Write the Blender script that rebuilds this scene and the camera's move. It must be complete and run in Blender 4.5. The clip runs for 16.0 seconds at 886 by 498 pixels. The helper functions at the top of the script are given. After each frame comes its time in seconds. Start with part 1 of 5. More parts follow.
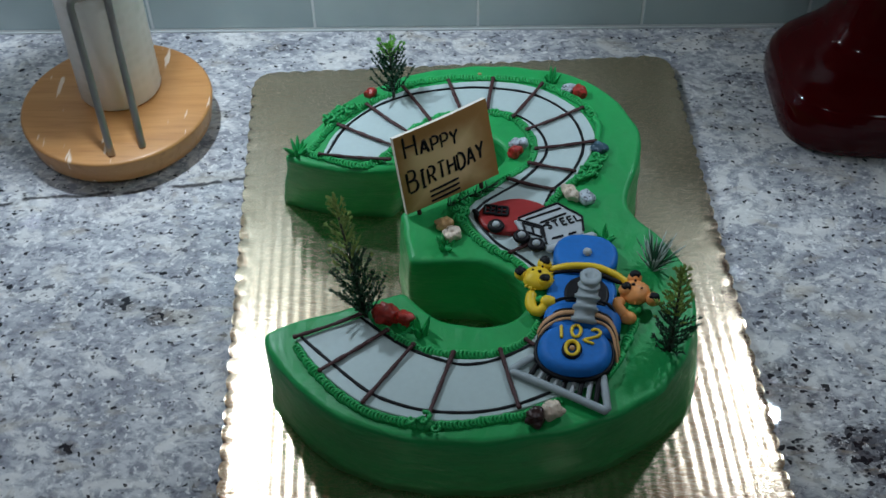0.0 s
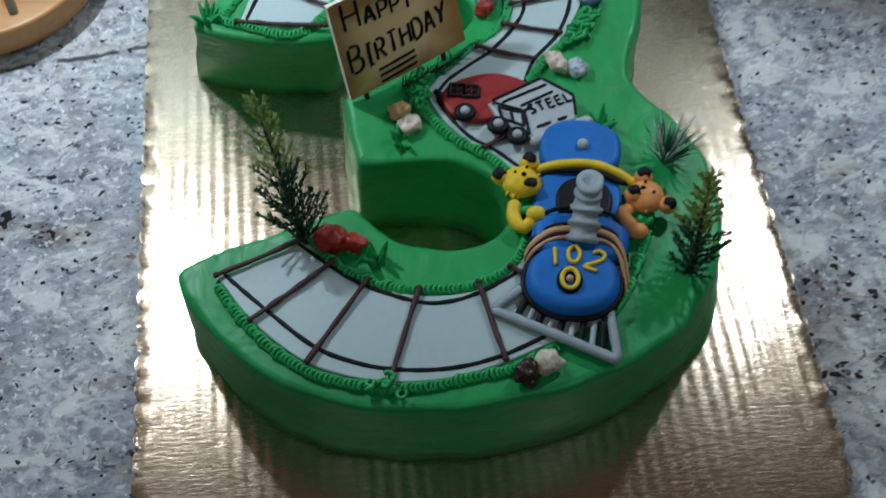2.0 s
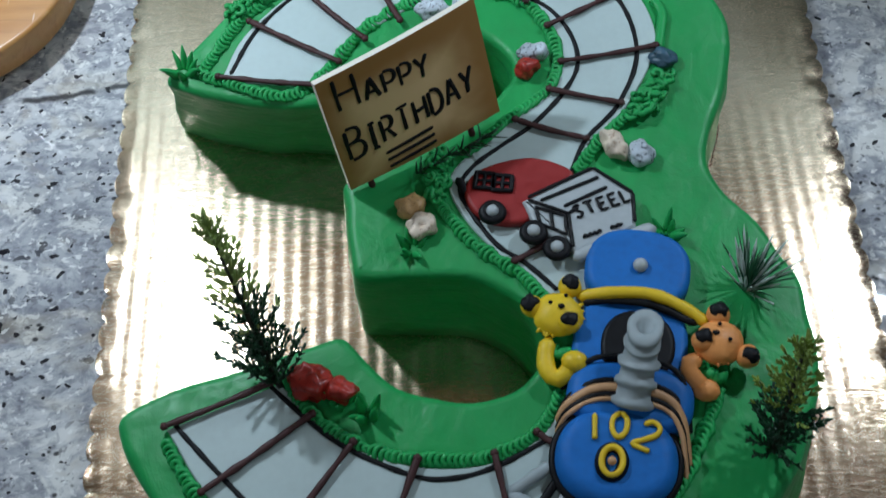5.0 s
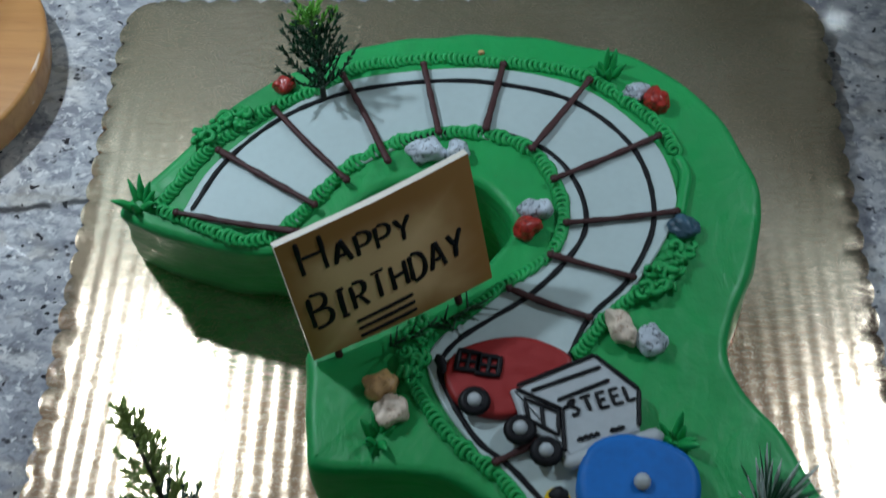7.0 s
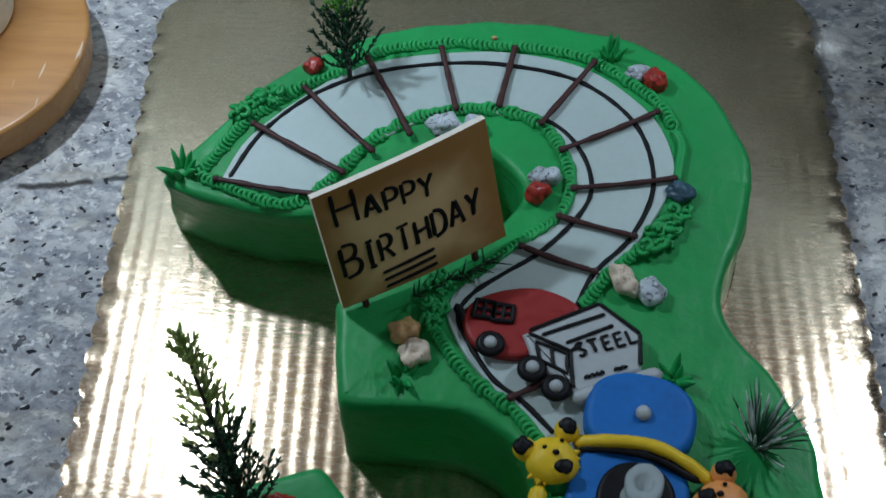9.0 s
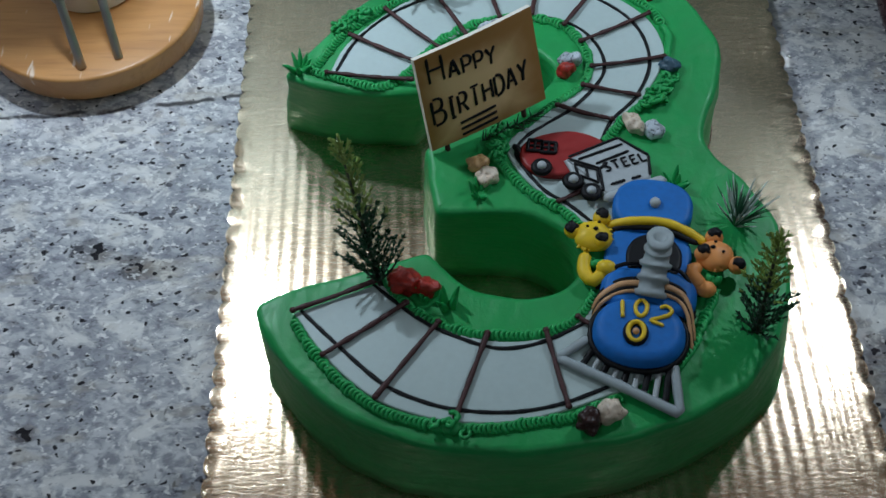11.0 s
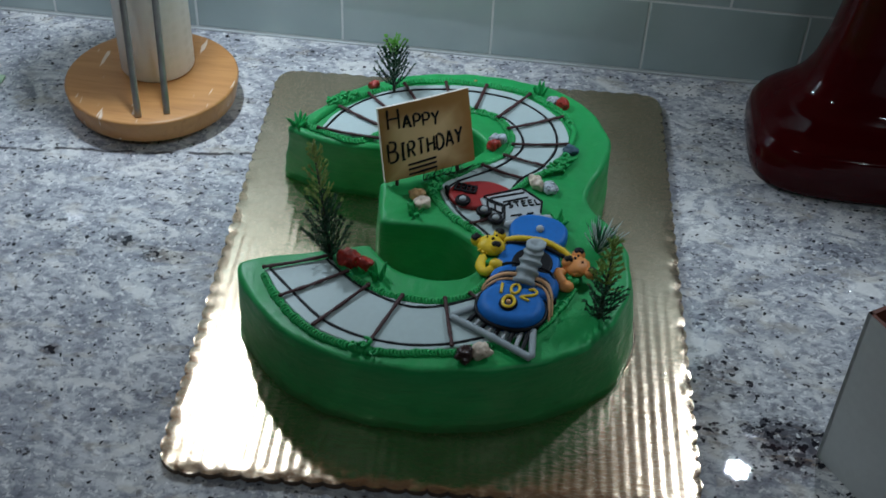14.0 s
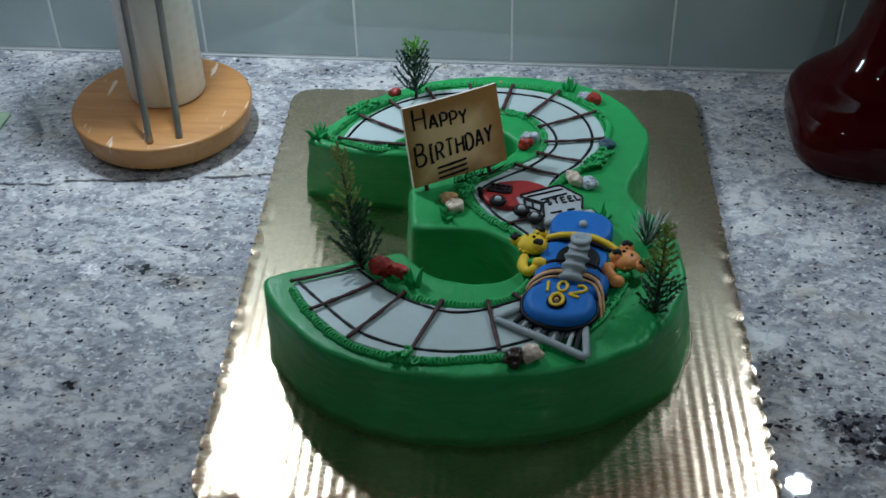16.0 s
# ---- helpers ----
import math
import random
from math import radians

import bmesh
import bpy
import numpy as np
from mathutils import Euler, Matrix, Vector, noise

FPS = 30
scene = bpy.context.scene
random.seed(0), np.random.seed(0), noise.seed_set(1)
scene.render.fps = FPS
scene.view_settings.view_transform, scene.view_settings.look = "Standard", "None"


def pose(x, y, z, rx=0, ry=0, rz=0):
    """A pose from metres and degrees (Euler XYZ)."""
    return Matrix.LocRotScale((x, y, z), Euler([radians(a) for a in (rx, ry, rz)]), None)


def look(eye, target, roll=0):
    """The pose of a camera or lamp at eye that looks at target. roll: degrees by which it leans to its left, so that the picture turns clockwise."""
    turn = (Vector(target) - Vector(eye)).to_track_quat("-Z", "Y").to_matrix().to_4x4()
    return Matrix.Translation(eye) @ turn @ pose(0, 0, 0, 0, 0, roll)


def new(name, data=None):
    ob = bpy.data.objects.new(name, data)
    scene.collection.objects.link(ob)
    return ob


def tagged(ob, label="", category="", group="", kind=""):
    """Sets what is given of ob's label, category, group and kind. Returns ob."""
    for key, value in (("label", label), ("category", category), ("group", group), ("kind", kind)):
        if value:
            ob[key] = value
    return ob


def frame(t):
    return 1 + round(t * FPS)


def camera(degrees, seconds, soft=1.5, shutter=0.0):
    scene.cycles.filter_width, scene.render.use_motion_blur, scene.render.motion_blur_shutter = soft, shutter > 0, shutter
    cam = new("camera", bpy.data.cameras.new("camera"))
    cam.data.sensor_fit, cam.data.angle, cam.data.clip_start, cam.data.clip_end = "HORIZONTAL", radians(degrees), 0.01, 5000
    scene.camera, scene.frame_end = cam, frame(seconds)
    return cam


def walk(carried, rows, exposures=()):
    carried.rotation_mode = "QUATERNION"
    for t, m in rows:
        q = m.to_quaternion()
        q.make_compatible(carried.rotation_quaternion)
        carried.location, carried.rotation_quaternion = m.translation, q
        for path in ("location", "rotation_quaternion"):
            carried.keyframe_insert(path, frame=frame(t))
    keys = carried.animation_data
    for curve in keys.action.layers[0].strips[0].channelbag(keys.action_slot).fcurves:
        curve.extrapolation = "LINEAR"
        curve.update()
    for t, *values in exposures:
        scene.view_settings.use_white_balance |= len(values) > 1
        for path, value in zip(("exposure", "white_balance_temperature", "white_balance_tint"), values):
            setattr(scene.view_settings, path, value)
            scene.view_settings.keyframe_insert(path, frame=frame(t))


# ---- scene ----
cam = camera(40.0, 16.0, shutter=0.5)
PATH = [
    (0, (0.02, -0.634, 0.698), (-0.015, 0.735, -0.759), -1.4),
    (0.5, (-0.025, -0.593, 0.707), (0.069, 0.723, -0.797), 0.9),
    (1, (-0.027, -0.544, 0.699), (0.12, 0.723, -0.841), 3.2),
    (1.5, (0.001, -0.503, 0.647), (0.122, 0.689, -0.954), 2.3),
    (2, (0.016, -0.466, 0.608), (0.047, 0.626, -1.067), -1.4),
    (2.5, (0.032, -0.427, 0.575), (0.005, 0.602, -1.139), -4.8),
    (3, (0.043, -0.393, 0.549), (-0.036, 0.591, -1.19), -7.6),
    (3.2, (0.049, -0.38, 0.545), (-0.057, 0.583, -1.205), -8.9),
    (5.3, (0.056, -0.295, 0.534), (-0.072, 0.694, -1.2), -6.8),
    (5.5, (0.059, -0.286, 0.531), (-0.078, 0.709, -1.198), -6.9),
    (6, (0.065, -0.273, 0.531), (-0.089, 0.738, -1.188), -6.5),
    (6.5, (0.062, -0.255, 0.524), (-0.101, 0.767, -1.187), -6.1),
    (7, (0.063, -0.228, 0.498), (-0.09, 0.835, -1.189), -4.1),
    (7.5, (0.063, -0.213, 0.494), (-0.098, 0.873, -1.178), -3.8),
    (8, (0.063, -0.22, 0.496), (-0.104, 0.867, -1.175), -4.0),
    (8.5, (0.061, -0.249, 0.506), (-0.102, 0.848, -1.158), -4.0),
    (9, (0.059, -0.28, 0.52), (-0.092, 0.829, -1.137), -3.5),
    (9.5, (0.058, -0.317, 0.536), (-0.081, 0.815, -1.107), -3.1),
    (10, (0.054, -0.381, 0.57), (-0.076, 0.771, -1.06), -3.1),
    (10.2, (0.049, -0.404, 0.579), (-0.083, 0.742, -1.055), -3.5),
    (12.3, (-0.013, -0.607, 0.675), (-0.011, 0.722, -0.82), -1.6),
    (12.5, (-0.002, -0.623, 0.684), (-0.004, 0.718, -0.8), -0.7),
    (13, (0.069, -0.677, 0.697), (0.001, 0.703, -0.748), 0.3),
    (13.5, (0.104, -0.735, 0.698), (-0.016, 0.69, -0.7), 1.5),
    (14, (0.104, -0.77, 0.674), (-0.049, 0.731, -0.639), 2.5),
    (14.5, (0.084, -0.78, 0.647), (-0.129, 0.721, -0.658), 1.0),
    (15, (0.076, -0.784, 0.635), (-0.146, 0.731, -0.652), 0.5),
    (15.5, (0.081, -0.774, 0.622), (-0.128, 0.762, -0.642), -1.8),
    (16, (0.087, -0.751, 0.608), (-0.099, 0.804, -0.635), -1.7),
]
EXPOSURE = [(0, 0.04), (1.0, 0.02), (1.5, 0.03), (2.0, 0.17), (2.5, 0.25), (3.2, 0.32), (5.3, 0.04), (6.0, -0.18), (9.5, -0.33), (10.2, -0.22), (12.3, -0.02), (14.5, 0.00), (16, 0.04)]
walk(cam, [(t, look(eye, target, roll)) for t, eye, target, roll in PATH], EXPOSURE)


# ---- light ----
H = 0.074                       # height of the cake's top
BOARD_Z = 0.008
world = bpy.data.worlds.new("room_air")
scene.world = world
world.use_nodes = True
world.node_tree.nodes["Background"].inputs[0].default_value = (0.55, 0.62, 0.75, 1)
world.node_tree.nodes["Background"].inputs[1].default_value = 0.02


def area_lamp(name, m, size, watts, colour, shape="DISK"):
    data = bpy.data.lights.new(name, "AREA")
    data.shape, data.size, data.energy, data.color = shape, size, watts, colour
    ob = new(name, data)
    ob.matrix_world = m
    return ob


PUCKS = [(0.37, 0.195, 0.466), (-0.245, 0.180, 0.466), (-0.565, 0.10, 0.466)]
PUCK_WATTS = (1.20, 1.66, 0.32)
LEDS = [(0.0, 0.0)] + [(0.0105 * math.cos(math.pi / 3 * k + 0.3), 0.0105 * math.sin(math.pi / 3 * k + 0.3)) for k in range(6)]
for p, watts in zip(PUCKS, PUCK_WATTS):
    for dx, dy in LEDS:
        area_lamp("led_lamp", pose(p[0] + dx, p[1] + dy, p[2]), 0.0072, watts / 7, (0.79, 0.95, 1.11))
DOWNLIGHTS = [(-0.6, -1.1, 1.545), (0.7, -1.1, 1.545)]
for p in DOWNLIGHTS:
    area_lamp("ceiling_lamp", pose(*p), 0.06, 2.3, (0.78, 0.92, 1.0))


# ---- mesh helpers ----
def thing(name, base, label, category, group="", kind=""):
    ob = new(name)
    ob.location = base
    ob.empty_display_size = 0.01
    return tagged(ob, label, category, group, kind)


def mesh_of(name, bm, mats, smooth=True):
    me = bpy.data.meshes.new(name)
    bm.normal_update()
    if smooth:
        for f in bm.faces:
            f.smooth = True
    bm.to_mesh(me)
    bm.free()
    for m in mats if isinstance(mats, (list, tuple)) else [mats]:
        me.materials.append(m)
    return me


def part(name, bm, mats, parent, label="", smooth=True):
    """One mesh under a thing or a part; its vertices are in world metres."""
    ob = new(name, mesh_of(name, bm, mats, smooth))
    ob.parent = parent
    if parent.type == "EMPTY":
        ob.matrix_parent_inverse = Matrix.Translation(-parent.location)
    return tagged(ob, label)


def solo(name, bm, mats, label, category="", group="", kind="", smooth=True):
    return tagged(new(name, mesh_of(name, bm, mats, smooth)), label, category, group, kind)


def spline(pts, per=8, closed=False):
    """Catmull-Rom curve through the points."""
    P = [Vector(p) for p in pts]
    n, out = len(P), []
    for i in range(n if closed else n - 1):
        a, b = P[i], P[(i + 1) % n]
        z = P[i - 1] if closed or i > 0 else a + (a - b)
        c = P[(i + 2) % n] if closed or i + 2 < n else b + (b - a)
        for k in range(per):
            t = k / per
            out.append(0.5 * (2 * a + (b - z) * t + (2 * z - 5 * a + 4 * b - c) * t * t + (3 * a - z - 3 * b + c) * t ** 3))
    if not closed:
        out.append(P[-1])
    return out


def even(pts, step):
    """The polyline resampled at even steps."""
    out, left = [pts[0].copy()], step
    for a, b in zip(pts, pts[1:]):
        d = (b - a).length
        while d > 1e-9 and left <= d:
            a = a + (b - a) * (left / d)
            d -= left
            left = step
            out.append(a.copy())
        left -= d
    return out


def tube(bm, pts, r, segs=7, closed=False, caps=True, mi=0, flat=1.0):
    """Sweeps a round section along pts; r is a number or a function of 0..1. flat squashes it in z."""
    pts = [Vector(p) for p in pts]
    n, rings = len(pts), []
    ref = None
    for i, p in enumerate(pts):
        d = (pts[(i + 1) % n] if closed or i + 1 < n else p) - (pts[i - 1] if closed or i > 0 else p)
        d = d.normalized() if d.length > 1e-9 else Vector((0, 0, 1))
        if ref is None:
            ref = d.cross(Vector((0, 0, 1)) if abs(d.z) < 0.9 else Vector((1, 0, 0))).normalized()
        ref = (ref - d * ref.dot(d)).normalized()
        up = d.cross(ref)
        rr = r(i / max(1, n - 1)) if callable(r) else r
        ring = []
        for k in range(segs):
            a = 2 * math.pi * k / segs
            o = (ref * math.cos(a) + up * math.sin(a)) * rr
            o.z *= flat
            ring.append(bm.verts.new(p + o))
        rings.append(ring)
    for i in range(n if closed else n - 1):
        A, B = rings[i], rings[(i + 1) % n]
        for k in range(segs):
            bm.faces.new((A[k], A[(k + 1) % segs], B[(k + 1) % segs], B[k])).material_index = mi
    if caps and not closed:
        bm.faces.new(rings[0][::-1]).material_index = mi
        bm.faces.new(rings[-1]).material_index = mi
    return rings


def rounded_ends(r, n):
    """A radius that swells and closes at both ends, as a piped line does."""
    def f(t):
        e = min(t, 1 - t) * n
        return r * (0.25 + 0.75 * math.sqrt(max(0.0, 1 - (1 - min(1, e)) ** 2)))
    return f


def piped(bm, pts, r, mi=0, segs=7, wob=0.12, flat=0.85, seed=0):
    """A line of piped icing."""
    L = sum((Vector(b) - Vector(a)).length for a, b in zip(pts, pts[1:]))
    P = even([Vector(p) for p in pts], max(r * 0.8, L / 400))
    if (P[-1] - Vector(pts[-1])).length > r * 0.2:
        P.append(Vector(pts[-1]))
    cap = rounded_ends(r, max(2.0, L / r))
    tube(bm, P, lambda t: cap(t) * (1 + wob * noise.noise((t * L * 160, seed * 3.1, 0.7))), segs, mi=mi, flat=flat)


def blob(bm, c, s, rot=None, sub=2, rough=0.0, freq=120.0, mi=0, seed=0.0):
    """A lump: a ball with radii s, turned by rot, roughened."""
    got = bmesh.ops.create_icosphere(bm, subdivisions=sub, radius=1.0)["verts"]
    s = (s, s, s) if not hasattr(s, "__len__") else s
    R = Euler([radians(a) for a in rot]).to_matrix() if rot else Matrix.Identity(3)
    c = Vector(c)
    for v in got:
        p = R @ Vector((v.co.x * s[0], v.co.y * s[1], v.co.z * s[2]))
        if rough:
            p *= 1 + rough * noise.noise((p + c) * freq + Vector((seed, seed * 2, 5)))
        v.co = c + p
    for f in {f for v in got for f in v.link_faces}:
        f.material_index = mi
    return got


def area2(P):
    return 0.5 * sum(a.x * b.y - b.x * a.y for a, b in zip(P, P[1:] + P[:1]))


def slab(bm, outline, z0, z1, r, steps=4, mi=0, wave=0.0, dome=0.0, foot=0.0, lean=None):
    """An outline raised from z0 to z1, its upper edge rounded by r; wave roughens its side."""
    P = [Vector((p[0], p[1])) for p in outline]
    if area2(P) < 0:
        P.reverse()
    n = len(P)
    N = []
    for i in range(n):
        d = (P[(i + 1) % n] - P[i - 1]).normalized()
        N.append(Vector((d.y, -d.x)))
    prof = [(foot, z0)]
    if z1 - r - z0 > 0.01:
        prof += [(foot * (1 - k / 6) ** 1.3, z0 + (z1 - r - z0) * k / 6) for k in range(1, 6)]
    prof += [(r * (1 - math.cos(a)), z1 - r + r * math.sin(a)) for a in (math.pi / 2 * k / steps for k in range(steps + 1))]
    prof.append((r * 1.12, z1 + dome * 0.3))
    rings = []
    for inset, z in prof:
        ring = []
        for i in range(n):
            w = wave * noise.noise((P[i].x * 45, P[i].y * 45, z * 60)) if wave else 0.0
            zz = z + (wave * 0.6 * noise.noise((P[i].x * 30, P[i].y * 30, 3)) if z > z1 - r * 0.9 else 0.0)
            q = P[i] + N[i] * (w - inset)
            if lean:
                q = q + lean(P[i]) * max(0.0, 1 - (z - z0) / (z1 - r - z0))
            ring.append(bm.verts.new((q.x, q.y, zz)))
        rings.append(ring)
    for A, B in zip(rings, rings[1:]):
        for k in range(n):
            bm.faces.new((A[k], A[(k + 1) % n], B[(k + 1) % n], B[k])).material_index = mi
    bm.faces.new(rings[-1]).material_index = mi
    bm.faces.new(rings[0][::-1]).material_index = mi
    return rings


def box(bm, a, b, bevel=0.0, mi=0):
    m = bmesh.ops.create_cube(bm, size=1.0)["verts"]
    for v in m:
        v.co = Vector([(a[i] + b[i]) / 2 + v.co[i] * (b[i] - a[i]) for i in range(3)])
    if bevel:
        bmesh.ops.bevel(bm, geom=list({e for v in m for e in v.link_edges}), offset=bevel, segments=2, affect="EDGES", profile=0.6)
    return m


def lathe(bm, c, prof, segs=64, mi=0, wob=None):
    """Turns a profile of (radius, height) round the upright axis at c."""
    rings = []
    for r, z in prof:
        rings.append([bm.verts.new((c[0] + r * math.cos(2 * math.pi * k / segs), c[1] + r * math.sin(2 * math.pi * k / segs), z)) for k in range(segs)])
    for A, B in zip(rings, rings[1:]):
        for k in range(segs):
            bm.faces.new((A[k], A[(k + 1) % segs], B[(k + 1) % segs], B[k])).material_index = mi
    bm.faces.new(rings[0][::-1]).material_index = mi
    bm.faces.new(rings[-1]).material_index = mi


# ---- materials ----
class Nodes:
    """A short way to wire a node material."""
    def __init__(self, name):
        self.mat = bpy.data.materials.new(name)
        self.mat.use_nodes = True
        self.t = self.mat.node_tree
        self.bsdf = self.t.nodes["Principled BSDF"]
        self.co = self.t.nodes.new("ShaderNodeTexCoord").outputs["Object"]

    def link(self, a, b):
        self.t.links.new(a, b)

    def stretch(self, s, rot=0.0, src=None):
        n = self.t.nodes.new("ShaderNodeMapping")
        n.inputs["Scale"].default_value = s
        n.inputs["Rotation"].default_value = (0, 0, rot)
        self.link(src or self.co, n.inputs["Vector"])
        return n.outputs[0]

    def noise(self, scale, detail=3.0, rough=0.5, src=None, distort=0.0, colour=False):
        n = self.t.nodes.new("ShaderNodeTexNoise")
        n.inputs["Scale"].default_value, n.inputs["Detail"].default_value = scale, detail
        n.inputs["Roughness"].default_value, n.inputs["Distortion"].default_value = rough, distort
        self.link(src or self.co, n.inputs["Vector"])
        return n.outputs["Color" if colour else "Fac"]

    def cells(self, scale, src=None, feature="F1", rnd=1.0):
        n = self.t.nodes.new("ShaderNodeTexVoronoi")
        n.feature = feature
        n.inputs["Scale"].default_value, n.inputs["Randomness"].default_value = scale, rnd
        self.link(src or self.co, n.inputs["Vector"])
        return n.outputs["Distance"]

    def ramp(self, fac, a, b, lo=0.0, hi=1.0):
        n = self.t.nodes.new("ShaderNodeMapRange")
        n.interpolation_type = "SMOOTHSTEP"
        for k, v in zip(("From Min", "From Max", "To Min", "To Max"), (a, b, lo, hi)):
            n.inputs[k].default_value = v
        self.link(fac, n.inputs["Value"])
        return n.outputs["Result"]

    def math(self, op, a, b=0.0, c=None):
        n = self.t.nodes.new("ShaderNodeMath")
        n.operation = op
        for i, v in enumerate((a, b) if c is None else (a, b, c)):
            if isinstance(v, (int, float)):
                n.inputs[i].default_value = v
            else:
                self.link(v, n.inputs[i])
        return n.outputs[0]

    def mix(self, fac, a, b, mode="MIX"):
        n = self.t.nodes.new("ShaderNodeMix")
        n.data_type, n.blend_type = "RGBA", mode
        for sock, v in ((n.inputs[0], fac), (n.inputs[6], a), (n.inputs[7], b)):
            if isinstance(v, (int, float)):
                sock.default_value = v
            elif isinstance(v, tuple):
                sock.default_value = (*v, 1)
            else:
                self.link(v, sock)
        return n.outputs[2]

    def xyz(self, src=None):
        n = self.t.nodes.new("ShaderNodeSeparateXYZ")
        self.link(src or self.co, n.inputs[0])
        return n.outputs

    def bump(self, height, strength, dist=0.001):
        n = self.t.nodes.new("ShaderNodeBump")
        n.inputs["Strength"].default_value, n.inputs["Distance"].default_value = strength, dist
        self.link(height, n.inputs["Height"])
        if self.bsdf.inputs["Normal"].links:
            self.link(self.bsdf.inputs["Normal"].links[0].from_socket, n.inputs["Normal"])
        self.link(n.outputs[0], self.bsdf.inputs["Normal"])

    def set(self, **kw):
        names = dict(colour="Base Color", rough="Roughness", metal="Metallic", spec="Specular IOR Level", coat="Coat Weight",
                     coat_rough="Coat Roughness", sss="Subsurface Weight", sss_scale="Subsurface Scale", trans="Transmission Weight", sheen="Sheen Weight")
        for k, v in kw.items():
            s = self.bsdf.inputs[names[k]]
            if isinstance(v, tuple):
                s.default_value = (*v, 1)
            elif isinstance(v, (int, float)):
                s.default_value = v
            else:
                self.link(v, s)
        return self.mat


def plain(name, colour, rough=0.5, vary=0.15, scale=120.0, bump=0.25, dist=0.0004, metal=0.0, coat=0.0, big=12.0, sss=0.0, spec=0.5):
    """A surface with grain and cloudy variation at two scales."""
    m = Nodes(name)
    fine, broad = m.noise(scale, 4), m.noise(big, 3)
    both = m.math("ADD", m.math("MULTIPLY", fine, 0.5), m.math("MULTIPLY", broad, 0.5))
    dark = tuple(c * (1 - vary) for c in colour)
    light = tuple(min(1, c * (1 + vary)) for c in colour)
    m.set(colour=m.mix(m.ramp(both, 0.3, 0.7), dark, light), rough=m.ramp(fine, 0.3, 0.7, max(0.02, rough - 0.08), rough + 0.08), metal=metal, coat=coat, spec=spec)
    if sss:
        m.set(sss=sss, sss_scale=0.002)
    m.bump(fine, bump, dist)
    return m.mat


def icing(name, colour, rough=0.42, knife=0.75, spec=0.35):
    """Buttercream: satin, with smoothing strokes, soft lumps and small air pits."""
    m = Nodes(name)
    stroke = m.noise(42, 4, 0.55, m.stretch((0.7, 0.55, 3.2), 0.5), 1.4)
    lump = m.noise(24, 3)
    pits = m.cells(330)
    sparse = m.math("MULTIPLY", m.ramp(pits, 0.08, 0.26, 1, 0), m.ramp(m.noise(55, 2), 0.51, 0.60))
    c = m.mix(m.ramp(m.noise(9, 3), 0.3, 0.7), tuple(v * 0.88 for v in colour), tuple(min(1, v * 1.10) for v in colour))
    c = m.mix(m.ramp(stroke, 0.42, 0.75, 0, 0.34), c, tuple(v * 0.72 for v in colour))
    sweep = m.noise(16, 3, 0.5, m.stretch((2.2, 0.6, 1.0), -0.6), 1.0)
    c = m.mix(m.ramp(sweep, 0.50, 0.68, 0, 0.42), c, (colour[0] * 1.6, min(1, colour[1] * 1.22), colour[2] * 1.3))
    c = m.mix(m.ramp(m.noise(120, 3), 0.55, 0.8, 0, 0.2), c, (colour[0] * 2.2 + 0.01, colour[1] * 1.15, colour[2] * 1.4))
    m.set(colour=c, rough=m.ramp(stroke, 0.3, 0.7, rough - 0.06, rough + 0.12), spec=spec, sss=0.10, sss_scale=0.003)
    m.bump(lump, knife * 1.0, 0.004)
    m.bump(stroke, knife * 0.62, 0.0020)
    m.bump(m.noise(130, 4, 0.6, m.stretch((0.8, 0.6, 1.5), 0.4), 1.0), knife * 0.34, 0.0012)
    m.bump(sparse, -0.9, 0.0010)
    m.bump(m.noise(420, 3), 0.22, 0.0004)
    return m.mat


GREEN = icing("green_buttercream", (0.012, 0.310, 0.078), 0.44, spec=0.42)
GREEN_PIPED = icing("green_piping", (0.016, 0.350, 0.090), 0.45, 0.15)
WHITE = plain("white_fondant", (0.44, 0.535, 0.53), 0.5, 0.04, 300, 0.08, 0.0003, big=30)
BROWN = plain("chocolate_brown_icing", (0.060, 0.022, 0.022), 0.55, 0.25, 300, 0.4, spec=0.3)
BLACK = plain("black_icing", (0.007, 0.007, 0.009), 0.5, 0.3, 300, 0.3, spec=0.2)
BLUE = plain("blue_fondant", (0.008, 0.145, 0.49), 0.55, 0.12, 250, 0.2, big=35, spec=0.3)
YELLOW = plain("yellow_icing", (0.78, 0.52, 0.012), 0.55, 0.1, 260, 0.2)
ORANGE = plain("orange_icing", (0.80, 0.31, 0.085), 0.55, 0.1, 260, 0.2)
TAN = plain("tan_icing", (0.62, 0.34, 0.17), 0.45, 0.1, 260, 0.2)
GREY = plain("grey_icing", (0.33, 0.38, 0.40), 0.55, 0.1, 260, 0.2)
PALE_GREY = plain("pale_grey_fondant", (0.42, 0.46, 0.48), 0.45, 0.06, 260, 0.12)
RED = plain("red_fondant", (0.29, 0.012, 0.012), 0.5, 0.12, 250, 0.12)


